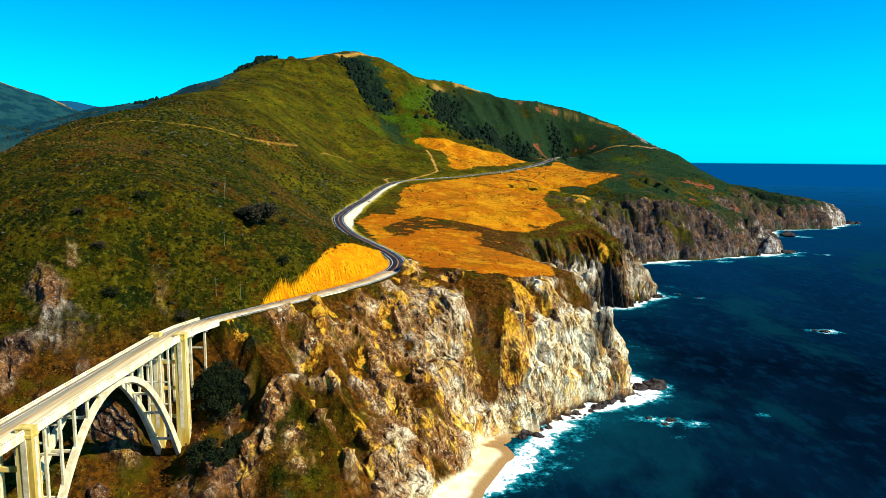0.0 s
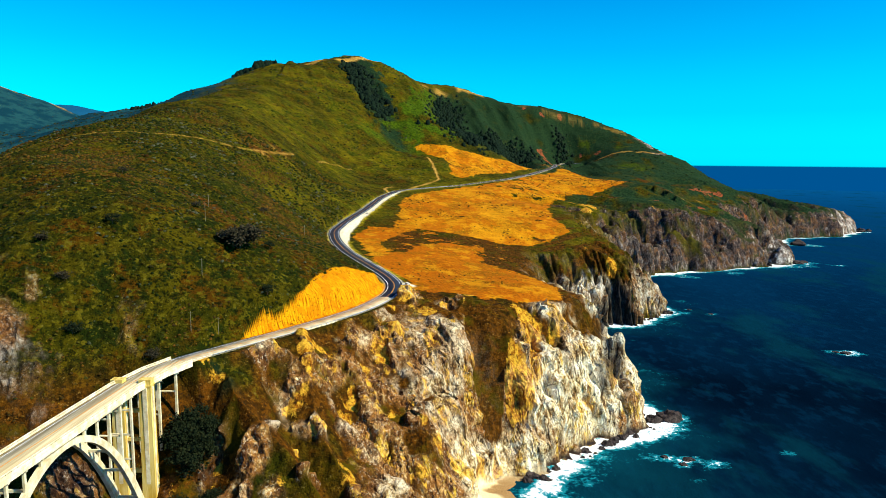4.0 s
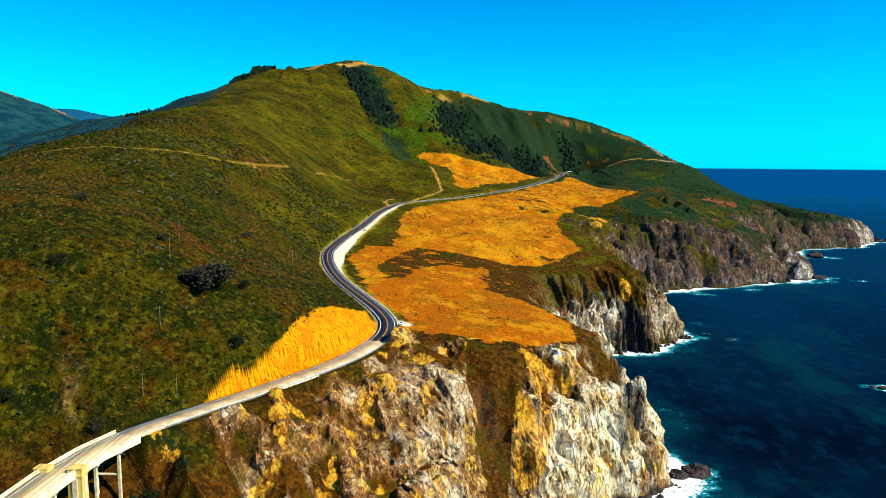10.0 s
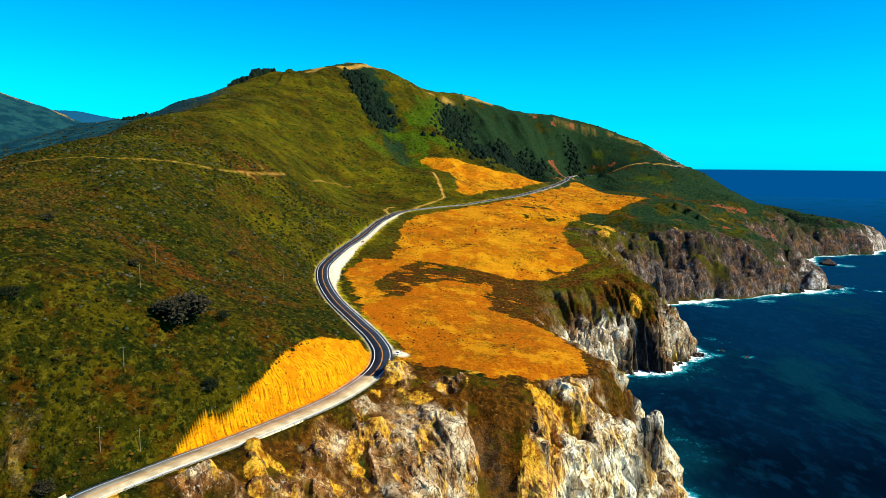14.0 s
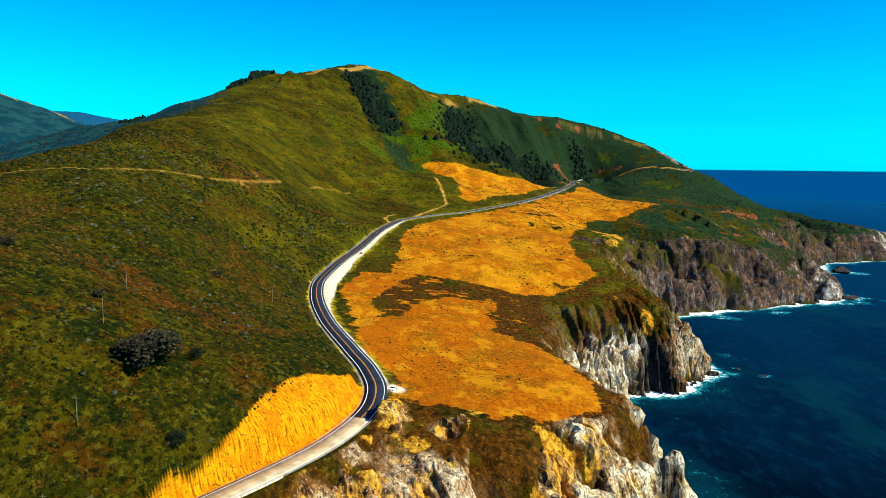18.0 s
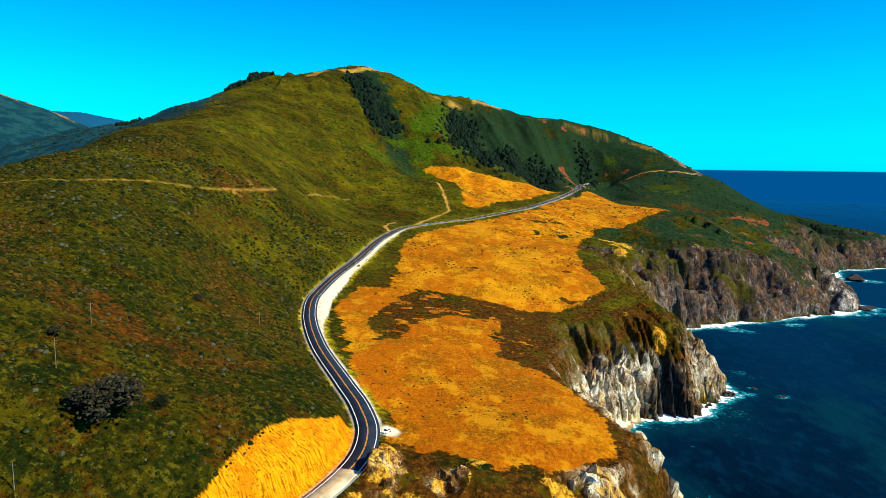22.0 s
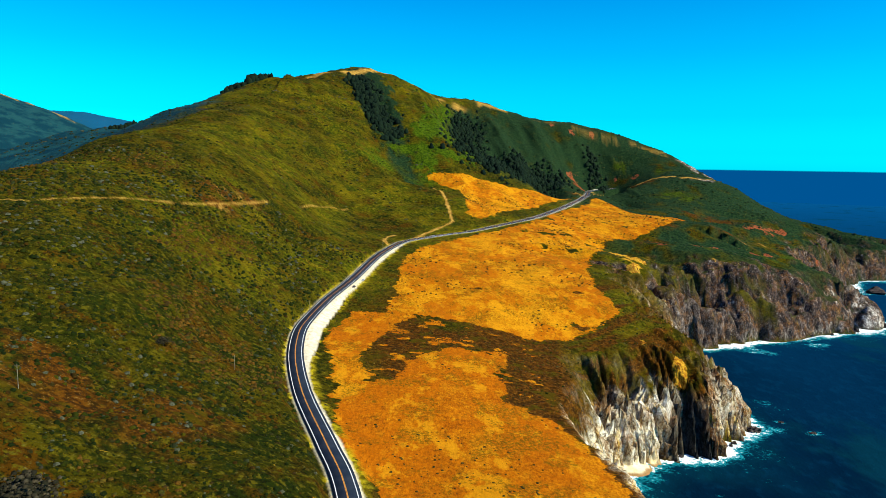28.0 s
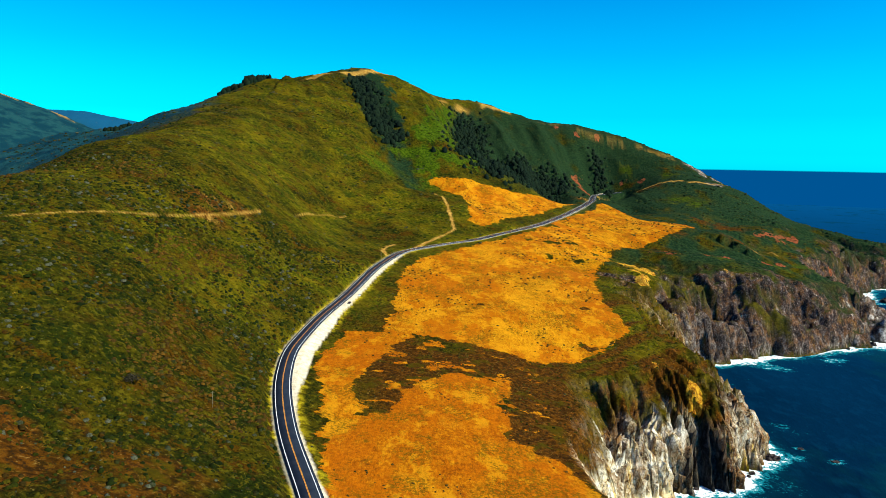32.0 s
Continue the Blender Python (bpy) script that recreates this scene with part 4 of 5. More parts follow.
sh_d, sh_side, sh_w, sh_run = to_line(gx, gy, SHORE)
clefts = smooth(0.2, -0.5, fbm((sh_run + 0.35 * sh_d) / (26 + 0.2 * sh_w), sh_d / 26, sh_run * 0 + 3, 4, True)) * smooth(2.3 * sh_w, 1.0 * sh_w, sh_d) * smooth(0, 10, gd) * smooth(780, 900, gy)
a_clay = in_cut
beach_zone = np.maximum(smooth(376, 352, gy) * smooth(150, 200, gy), np.exp(-((gx - 128) ** 2 + (gy - 664) ** 2) / 26 ** 2) > 0.35)
a_sand = beach_zone * smooth(1.5, -0.5, gd + 2 * n_rib)
a_damp = a_sand * smooth(0.85, 0.45, gz)
a_wet = smooth(4.5, 1.0, gz + 2.2 * n_rib) * (1 - beach_zone) * smooth(-3, 0, gd) * smooth(1000, 900, gy)
a_thicket_shade = np.zeros(len(gx))
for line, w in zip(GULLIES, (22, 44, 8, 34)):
    a_thicket_shade = np.maximum(a_thicket_shade, smooth(w * 1.3, w * 0.6, to_line(gx, gy, line)[0] + 14 * n_rib))
a_thicket_shade = np.maximum(a_thicket_shade, smooth(1000, 1120, gy) * smooth(150, 240, gx) * smooth(-0.5, 0.1, n_big))
# clefts between the buttresses: their shade put into the colour
a_thicket_shade = np.maximum(a_thicket_shade, 0.85 * clefts)
a_thicket_shade = np.maximum(a_thicket_shade, smooth(1400, 1500, gy) * smooth(-10, 60, gx) * smooth(-1.2, -0.4, n_big))
a_thicket_shade *= 1 - a_grass
a_thicket_shade = np.maximum(a_thicket_shade, np.maximum(inside(gx + 4 * wob, gy + 4 * wob2, WOOD_A), inside(gx + 4 * wob, gy + 4 * wob2, WOOD_B)))
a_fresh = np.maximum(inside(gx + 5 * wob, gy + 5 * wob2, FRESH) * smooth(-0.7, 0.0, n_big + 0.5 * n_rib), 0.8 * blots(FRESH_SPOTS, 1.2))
a_thicket_shade *= 1 - a_fresh
a_scarp = blots(SCARPS, 1.2)
a_lush = smooth(420, 850, gy) * smooth(-0.9, 0.9, n_big + 0.4 * fbm(gx / 90, gy / 90, gx * 0 + 2, 3)) * 0.9
# the broken surface itself
a_rock = np.maximum(a_rock, blots(ROCKY, 1.4))
scars = blots([p for p in PALE if p[1] > 1500])
a_rock = np.maximum(a_rock, scars)
far_rock = smooth(800, 950, gy)
slab = gz + 0.55 * gx - 0.35 * gy
rough = np.zeros(len(gx))
on = a_rock > 0.01


def crags(x, y, z, warp, far, lie):
    near = 3.0 * fbm(x / 17, y / 17, z / 21, 3, True) - 1.2 + 1.5 * fbm(x / 5.5 + 0.6 * warp, y / 5.5, lie / 6, 3, True)
    out = 3.6 * fbm((x + 0.7 * z) / 30, y / 30, z / 44, 3, True) - 1.4 + 1.5 * fbm(x / 9, y / 9, z / 10, 3, True)
    return (1 - far) * near + far * out


rough[on] = a_rock[on] * crags(gx[on], gy[on], gz[on], n_rib[on], far_rock[on], slab[on]) * np.clip(gd[on] / 6, 0.2, 1) * smooth(0.98, 0.80, gn[on, 2])
grooves = a_clay * smooth(6.0, 10.0, grd) * (0.22 * fbm(gra / 2.6, grd / 30, gra * 0, 2, True) - 0.2)
brush = (1 - a_rock) * (1 - a_grass) * (1 - a_sand) * smooth(9, 16, grd) * 0.55 * fbm(gx / 3.2, gy / 3.2, gx * 0, 2)
push = (rough + grooves + brush)[:, None] * gn
flat = smooth(5.5, 8.5, grd)[:, None]
gco = np.stack([gx, gy, gz], -1) + push * np.where((gra > 34)[:, None], flat, 1)
ground_me = mesh_from("ground", gco, gquads, [MAT_GROUND], True)
ground_me.polygons.foreach_set("use_smooth", (a_rock[gquads[:, 0]] < 0.35) | (gy[gquads[:, 0]] > 850))
for key, v in (("grass", a_grass), ("rock", a_rock), ("pale", a_pale), ("ochre", a_ochre), ("rust", a_rust), ("soil", a_soil), ("gravel", a_gravel), ("clay", a_clay),
               ("sand", a_sand), ("damp", a_damp), ("wet", a_wet), ("thicket_shade", a_thicket_shade), ("lush", a_lush), ("verge", a_verge), ("hazy_wood", a_far), ("slate", a_slate), ("fresh", a_fresh), ("tawny", in_low), ("road_run", gra / 1000), ("road_off", grd / 80), ("scarp", a_scarp), ("cave_shade", a_cave_shade), ("far_haze", smooth(3350, 4000, gy))):
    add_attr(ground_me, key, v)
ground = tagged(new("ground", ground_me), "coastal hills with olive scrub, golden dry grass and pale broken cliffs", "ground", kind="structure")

# ---- sea ----
SEA_ROCKS = ((142, 443, 7.5, 4.5), (131, 440, 5, 3), (133, 384, 3, 1.2), (121, 387, 2.2, 1.0), (128, 378, 2.4, 0.9), (338, 596, 4.5, 1.4), (332, 600, 3, 0.8), (281, 743, 3, 1.0), (266, 765, 2.5, 0.9), (236, 745, 6, 3),
             (560, 1118, 9, 4), (575, 1128, 7, 3), (690, 1372, 16, 8), (447, 1410, 4, 1.5), (975, 1650, 12, 6), (1000, 1660, 8, 4), (109, 420, 4, 2), (104, 412, 3, 1.6), (60, 371, 2.5, 1.2), (55, 368, 2, 1.2))
sx, sy, squads, sshape = polar(np.concatenate([np.arange(-180, -10, 5.0), np.arange(-10, 38, 0.15), np.arange(38, 180, 5.0), [180.0]]), rings(6, 4750, 2.0, 0.006, 0.03))
sd, sside, sw, srun = to_line(sx, sy, SHORE)
out_sea = sd * -sside
sn = fbm(sx / 40, sy / 40, sx * 0, 3)
foam = 0.66 * smooth(26, 2, out_sea + 9 * sn) * smooth(380, 430, sy) + 0.33 * smooth(75, 10, out_sea + 30 * sn) * smooth(380, 430, sy)
surf = to_line(sx, sy, SURF)
foam = foam + 0.42 * smooth(10, 3, surf[0] + 5 * sn) + 0.52 * smooth(34, 6, np.where(surf[1] > 0, surf[0] * 1.3, surf[0]) + 9 * sn)
for x, y, r, t in SEA_ROCKS:
    q = np.hypot((sx - x) / 1.4, sy - y) / (r * 2.1 + 2)
    foam = np.maximum(foam, 0.70 * smooth(1.25, 0.4, q + 0.45 * sn))
for x, y, r in ((191, 393, 4), (145, 375, 14), (118, 385, 12), (130, 360, 6), (172, 634, 6), (285, 745, 12), (250, 750, 14), (270, 815, 8), (330, 985, 18), (420, 1020, 14), (560, 1090, 20), (620, 1100, 16), (760, 1500, 30)):
    q = np.hypot((sx - x) / 1.6, sy - y) / r
    foam = np.maximum(foam, 0.62 * smooth(1.3, 0.3, q + 0.6 * sn))
# painted sky reflection, growing with distance
sky_sheen = np.clip((np.hypot(sx, sy) - 560) / 4060, 0, 1) ** 0.72
shallow = np.maximum(0.42 * smooth(60, 5, out_sea + 22 * sn) * smooth(900, 500, sy), 0.35 * smooth(40, 0, out_sea + 10 * sn))
sea_me = mesh_from("water", np.stack([sx, sy, sx * 0], -1), squads, [MAT_SEA], True)
add_attr(sea_me, "foam", foam)
add_attr(sea_me, "shallow", shallow)
add_attr(sea_me, "sky_sheen", sky_sheen)
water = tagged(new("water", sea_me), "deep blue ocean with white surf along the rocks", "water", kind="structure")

# ---- road ----
def offset_line(line, off):
    t = np.gradient(line[:, :2], axis=0)
    n = np.stack([-t[:, 1], t[:, 0]], -1) / np.linalg.norm(t, axis=1)[:, None]
    return np.column_stack([line[:, :2] + n * off, line[:, 2]])


def strip(name, line, left, right, lift, mat, deep=0.0):
    """A band along a line; with deep it has sides."""
    offs = ((left, lift - deep), (left, lift), (right, lift), (right, lift - deep)) if deep else ((left, lift), (right, lift))
    co = []
    for o, up in offs:
        q = offset_line(line, o)
        q[:, 2] += up
        co.append(q)
    m, k = len(line), np.arange(len(line) - 1)
    f = [np.stack([k + j * m, k + (j + 1) * m, k + (j + 1) * m + 1, k + j * m + 1], -1) for j in range(len(offs) - 1)]
    return mesh_from(name, np.concatenate(co), np.concatenate(f), [mat])


def under(ob, parent):
    ob.parent = parent
    return ob


run_of = np.concatenate([[0], np.cumsum(np.linalg.norm(np.diff(ROAD_LINE[:, :2], axis=0), axis=1))])
turn = int(np.argmax(ROAD_LINE[:, 1] > 404))
old_line, new_line = ROAD_LINE[8:turn + 1], ROAD_LINE[turn:]
road = tagged(new("road", strip("road", new_line, 5.0, -5.0, 0.06, MAT_ASPHALT, 0.5)), "dark fresh asphalt road winding along the coast", "road", kind="structure")
old_road = tagged(new("road_old", strip("road_old", old_line, 5.0, -5.0, 0.05, MAT_OLD_ROAD, 0.5)), "sun-bleached older pavement leading to the bridge", "road", kind="structure")
for off, half, mat, nm in ((3.75, 0.16, MAT_WHITE, "edge_line"), (-3.75, 0.16, MAT_WHITE, "edge_line"), (0.16, 0.1, MAT_ORANGE, "centre_line"), (-0.16, 0.1, MAT_ORANGE, "centre_line")):
    under(new(nm, strip(nm, new_line, off + half, off - half, 0.085, mat)), road)
    under(new(nm, strip(nm, old_line, off + half, off - half, 0.075, mat)), old_road)


def box(name, size, mat, bevel=0.0):
    """A block of that size, its base at the origin."""
    bm = bmesh.new()
    bmesh.ops.create_cube(bm, size=1)
    bmesh.ops.scale(bm, vec=size, verts=bm.verts)
    bmesh.ops.translate(bm, vec=(0, 0, size[2] / 2), verts=bm.verts)
    if bevel:
        bmesh.ops.bevel(bm, geom=bm.edges[:], offset=bevel, segments=1, affect="EDGES")
    me = bpy.data.meshes.new(name)
    bm.to_mesh(me)
    bm.free()
    me.materials.append(mat)
    return me


def part(name, bm, mat, parent, label=""):
    me = bpy.data.meshes.new(name)
    bm.to_mesh(me)
    bm.free()
    me.materials.append(mat)
    ob = new(name, me)
    ob.parent = parent
    return tagged(ob, label)


def line_at(line, run):
    r = np.concatenate([[0], np.cumsum(np.linalg.norm(np.diff(line[:, :2], axis=0), axis=1))])
    p = np.array([np.interp(run, r, line[:, k]) for k in range(3)])
    q = np.array([np.interp(run + 0.5, r, line[:, k]) for k in range(3)])
    return p, math.degrees(math.atan2(-(q[0] - p[0]), q[1] - p[1]))


# guard rails: posts and one beam each
def guard_rail(line, side, start, end, step=3.0):
    rail = tagged(new("guard_rail"), "low steel guard rail on timber posts beside the road", "guard rail", "guard rails along the road")
    edge = offset_line(line, side)
    post = box("post", (0.22, 0.22, 1.0), MAT_TIMBER)
    p0, _ = line_at(edge, start)
    rail.location = p0
    r = start
    bpy.context.view_layer.update()
    while r < end:
        p, h = line_at(edge, r)
        o = new("post", post)
        o.parent = rail
        o.matrix_basis = pose(*(p - p0 + (0, 0, -0.3)), 0, 0, h)
        r += step
    sel = np.array([line_at(edge, v)[0] for v in np.arange(start, end, 2.0)]) - p0
    me = strip("beam", sel, 0.12, -0.12, 0.78, MAT_STEEL, 0.32)
    under(new("beam", me), rail)
    return rail


guard_rail(ROAD_LINE, -5.6, 42, 176)
guard_rail(ROAD_LINE, -6.4, 720, 860, 4.0)
guard_rail(ROAD_LINE, 5.6, 1480, 1600, 5.0)

# retaining wall under the seaward edge, and a dark strip added as bend shadow
for a, b, deep, stone in ((92, 112, 5.0, MAT_CONCRETE), (run_of[turn] + 1, run_of[turn] + 19, 5.0, MAT_ROCK)):
    sel = np.array([line_at(ROAD_LINE, v)[0] for v in np.arange(a, b + 1, 2.0)])
    wall = tagged(new("wall_and_shadow_strip", strip("wall_and_shadow_strip", sel, -5.05, -5.6, 0.25, stone, deep)), "pale concrete retaining wall below the road edge" if b < 113 else "dark strip added for the shadow at the road bend", "retaining wall")

sel = np.array([line_at(ROAD_LINE, v)[0] for v in np.arange(1545, 1600, 3.0)])
tagged(new("parapet_wall", strip("parapet_wall", sel, 7.2, 6.7, 1.0, MAT_CONCRETE, 1.6)), "low white parapet wall at the far bend of the road", "parapet wall")

# ---- bridge ----
BRIDGE_LINE = np.array(((-119, 40, 77.5), (-117.5, 80, 77.5), (-116.3, 120, 77.5), (-115, 174, 77.5), (-113.5, 224, 77.5), (-112, 268, 77.5), (-109, 286, 77.5), (-103, 302, 77.6)))
_s = np.arange(0, 264.0, 3.0)
BRIDGE_LINE = np.array([line_at(BRIDGE_LINE, v)[0] for v in _s])
bridge = tagged(new("bridge"), "open-spandrel concrete arch bridge across a creek canyon", "bridge")
bridge.location = (0, 0, 0)


def bx(y):
    return float(np.interp(y, BRIDGE_LINE[:, 1], BRIDGE_LINE[:, 0]))


under(new("deck", strip("deck", BRIDGE_LINE, 5.3, -5.3, 0.05, MAT_PAVING, 0.5)), bridge)
for sgn in (1, -1):
    under(new("fascia_beam", strip("fascia_beam", BRIDGE_LINE, sgn * 5.6, sgn * 5.6 - sgn * 0.9, -0.46, MAT_CONCRETE, 1.3) if sgn > 0 else strip("fascia_beam", BRIDGE_LINE, -4.7, -5.6, -0.46, MAT_CONCRETE, 1.3)), bridge)
    a, b = (5.6, 5.05) if sgn > 0 else (-5.05, -5.6)
    under(new("kerb", strip("kerb", BRIDGE_LINE, a, b, 0.55, MAT_CONCRETE, 1.0)), bridge)
    a, b = (5.5, 5.15) if sgn > 0 else (-5.15, -5.5)
    under(new("top_rail", strip("top_rail", BRIDGE_LINE, a, b, 1.15, MAT_CONCRETE, 0.34)), bridge)
    under(new("lane_line", strip("lane_line", BRIDGE_LINE, sgn * 3.7 + 0.13, sgn * 3.7 - 0.13, 0.07, MAT_WHITE)), bridge)
under(new("centre_line", strip("centre_line", BRIDGE_LINE, 0.18, -0.18, 0.07, MAT_ORANGE)), bridge)
rail_post = box("rail_post", (0.42, 0.5, 0.62), MAT_CONCRETE)
length = 262.0
for sgn in (1, -1):
    edge = offset_line(BRIDGE_LINE, sgn * 5.32)
    v = 1.0
    while v < length:
        p, h = line_at(edge, v)
        o = under(new("rail_post", rail_post), bridge)
        o.matrix_basis = pose(p[0], p[1], p[2] + 0.33, 0, 0, h)
        v += 2.4

Y0, Y1 = 177.0, 270.0
YM = (Y0 + Y1) / 2
CROWN, SPRING = 75.0, 30.0


def rib_z(y):
    return CROWN - (CROWN - SPRING) * (abs(y - YM) / (YM - Y0)) ** 2.15


def arch_rib(off):
    """Tapered rib, deeper towards its feet."""
    ys = np.linspace(Y0 - 1, Y1 + 1, 49)
    bm = bmesh.new()
    loops = []
    for y in ys:
        u = abs(y - YM) / (YM - Y0)
        dz = (rib_z(y + 0.1) - rib_z(y - 0.1)) / 0.2
        nrm = np.array((-dz, 1.0)) / math.hypot(dz, 1)
        half = 0.85 + 0.75 * u
        z = rib_z(y) - 0.9
        x = bx(y) + off
        ring = []
        for sx_, sn_ in ((-0.75, -1), (0.75, -1), (0.75, 1), (-0.75, 1)):
            ring.append(bm.verts.new((x + sx_, y + nrm[0] * half * sn_, z + nrm[1] * half * sn_)))
        loops.append(ring)
    for a, b in zip(loops[:-1], loops[1:]):
        for k in range(4):
            bm.faces.new((a[k], a[(k + 1) % 4], b[(k + 1) % 4], b[k]))
    bm.faces.new(loops[0][::-1])
    bm.faces.new(loops[-1])
    bmesh.ops.recalc_face_normals(bm, faces=bm.faces)
    return part("arch_rib", bm, MAT_CONCRETE, bridge)


RIB = 4.1
for off in (-RIB, RIB):
    arch_rib(off)


def beam_between(name, a, b, w, h, mat, parent):
    a, b = Vector(a), Vector(b)
    d = b - a
    me = box(name, (w, h, d.length), mat, 0.05)
    o = under(new(name, me), parent)
    o.matrix_basis = Matrix.Translation(a) @ d.to_track_quat("Z", "Y").to_matrix().to_4x4()
    return o


stations = np.linspace(Y0 + 6.5, Y1 - 6.5, 12)
for y in stations:
    x, zb = bx(y), rib_z(y)
    if 76.0 - zb < 2.2:
        continue
    for off in (-RIB, RIB):
        beam_between("spandrel_column", (x + off, y, zb - 0.6), (x + off, y, 75.8), 0.75, 0.85, MAT_CONCRETE, bridge)
    beam_between("cap_beam", (x - 5.0, y, 75.3), (x + 5.0, y, 75.3), 0.8, 0.8, MAT_CONCRETE, bridge)
    lift = zb + 10.0
    while lift < 74.0:
        beam_between("strut", (x - RIB, y, lift), (x + RIB, y, lift), 0.55, 0.6, MAT_CONCRETE, bridge)
        lift += 9.0
for y in np.linspace(Y0 + 4, Y1 - 4, 11):
    beam_between("rib_brace", (bx(y) - RIB, y, rib_z(y) - 0.9), (bx(y) + RIB, y, rib_z(y) - 0.9), 0.7, 0.9, MAT_CONCRETE, bridge)


def tower_shaft(x, y, foot):
    """Tapered hollow-looking shaft with a recessed panel and a capped top."""
    bm = bmesh.new()
    levels = ((foot, 5.4, 4.6), (foot + 12, 4.9, 4.0), (76.2, 4.3, 3.2), (76.3, 4.7, 3.7), (77.0, 4.7, 3.7), (77.1, 4.2, 3.2), (78.5, 4.2, 3.2), (78.6, 4.4, 3.4), (78.9, 4.4, 3.4))
    rings_ = []
    for z, wx, wy in levels:
        rings_.append([bm.verts.new((x + sx_ * wx / 2, y + sy_ * wy / 2, z)) for sx_, sy_ in ((-1, -1), (1, -1), (1, 1), (-1, 1))])
    for a, b in zip(rings_[:-1], rings_[1:]):
        for k in range(4):
            bm.faces.new((a[k], a[(k + 1) % 4], b[(k + 1) % 4], b[k]))
    bm.faces.new(rings_[0][::-1])
    bm.faces.new(rings_[-1])
    bmesh.ops.recalc_face_normals(bm, faces=bm.faces)
    t = part("tower", bm, MAT_TOWER, bridge, "stained concrete tower shaft")
    panel = box("pilaster", (1.5, 0.35, 76 - foot), MAT_CONCRETE)
    side = box("pilaster", (0.35, 1.2, 76 - foot), MAT_CONCRETE)
    for s_ in (-1, 1):
        o = under(new("pilaster", panel), t)
        o.matrix_basis = pose(x, y + s_ * 1.75, foot)
        o = under(new("pilaster", side), t)
        o.matrix_basis = pose(x + s_ * 2.25, y, foot)
    return t


for y, foot in ((272.5, 25.0), (174.5, 24.0)):
    for off in (-5.6, 5.6):
        tower_shaft(bx(y) + off * 0.90, y, foot - 6)
    for z in (44.0, 56.0, 67.0):
        beam_between("tower_strut", (bx(y) - 4.6, y, z), (bx(y) + 4.6, y, z), 1.0, 1.4, MAT_TOWER, bridge)

for y in (282.0, 291.5, 160.0, 146.0, 132.0, 118.0, 104.0, 90.0):
    x = bx(y)
    g = float(land(np.array([x]), np.array([y]))[0][0])
    for off in (-3.8, 3.8):
        gg = float(land(np.array([x + off]), np.array([y]))[0][0])
        if gg < 75.0:
            beam_between("bent_column", (x + off, y, min(gg, 72) - 2.0), (x + off, y, 75.8), 0.9, 0.9, MAT_CONCRETE, bridge)
    beam_between("bent_cap", (x - 5.0, y, 75.2), (x + 5.0, y, 75.2), 0.9, 0.9, MAT_CONCRETE, bridge)
    if g < 66:
        beam_between("bent_strut", (x - 3.8, y, (g + 76) / 2), (x + 3.8, y, (g + 76) / 2), 0.6, 0.6, MAT_CONCRETE, bridge)
abut = box("abutment", (11.4, 7.0, 14.0), MAT_CONCRETE, 0.1)
o = under(new("abutment", abut), bridge)
o.matrix_basis = pose(-100.5, 304.5, 63.0, 0, 0, -32)

# ---- plants ----
def ground_at(x, y):
    return land(np.asarray(x, float), np.asarray(y, float))[0]


def clumps(name, x, y, z, r, tall, seed, mat, low=0.0):
    """Uneven leafy domes, one island each, in one mesh."""
    rng = np.random.default_rng(seed)
    n = len(x)
    ang = np.linspace(0, 2 * math.pi, 7)[:6]
    co = np.zeros((n, 13, 3))
    turn_ = rng.uniform(0, 6.3, n)
    for k, a in enumerate(ang):
        j1, j2 = rng.uniform(0.75, 1.15, n), rng.uniform(0.45, 0.95, n)
        co[:, k, 0], co[:, k, 1] = np.cos(a + turn_) * j1, np.sin(a + turn_) * j1
        co[:, k, 2] = low + rng.uniform(-0.1, 0.12, n)
        b = a + 0.5 + turn_ + rng.uniform(-0.2, 0.2, n)
        co[:, 6 + k, 0], co[:, 6 + k, 1], co[:, 6 + k, 2] = np.cos(b) * j2, np.sin(b) * j2, rng.uniform(0.5, 0.95, n)
    co[:, 12] = np.stack([rng.uniform(-0.25, 0.25, n), rng.uniform(-0.25, 0.25, n), rng.uniform(0.9, 1.25, n)], -1)
    co[:, :, :2] *= r[:, None, None]
    co[:, :, 2] *= tall[:, None]
    co += np.stack([x, y, z], -1)[:, None, :]
    tri = []
    for k in range(6):
        k2 = (k + 1) % 6
        tri += [(k, k2, 6 + k), (k2, 6 + k2, 6 + k), (6 + k, 6 + k2, 12)]
    tri = np.array(tri)
    faces = (tri[None] + (np.arange(n) * 13)[:, None, None]).reshape(-1, 3)
    return new(name, mesh_from(name, co.reshape(-1, 3), faces, [mat]))


def field(seed, count, r0, r1, a0, a1, power=1.0):
    rng = np.random.default_rng(seed)
    r = (r0 ** power + rng.uniform(0, 1, count) * (r1 ** power - r0 ** power)) ** (1 / power)
    a = np.radians(rng.uniform(a0, a1, count))
    return np.sin(a) * r, np.cos(a) * r, r, rng


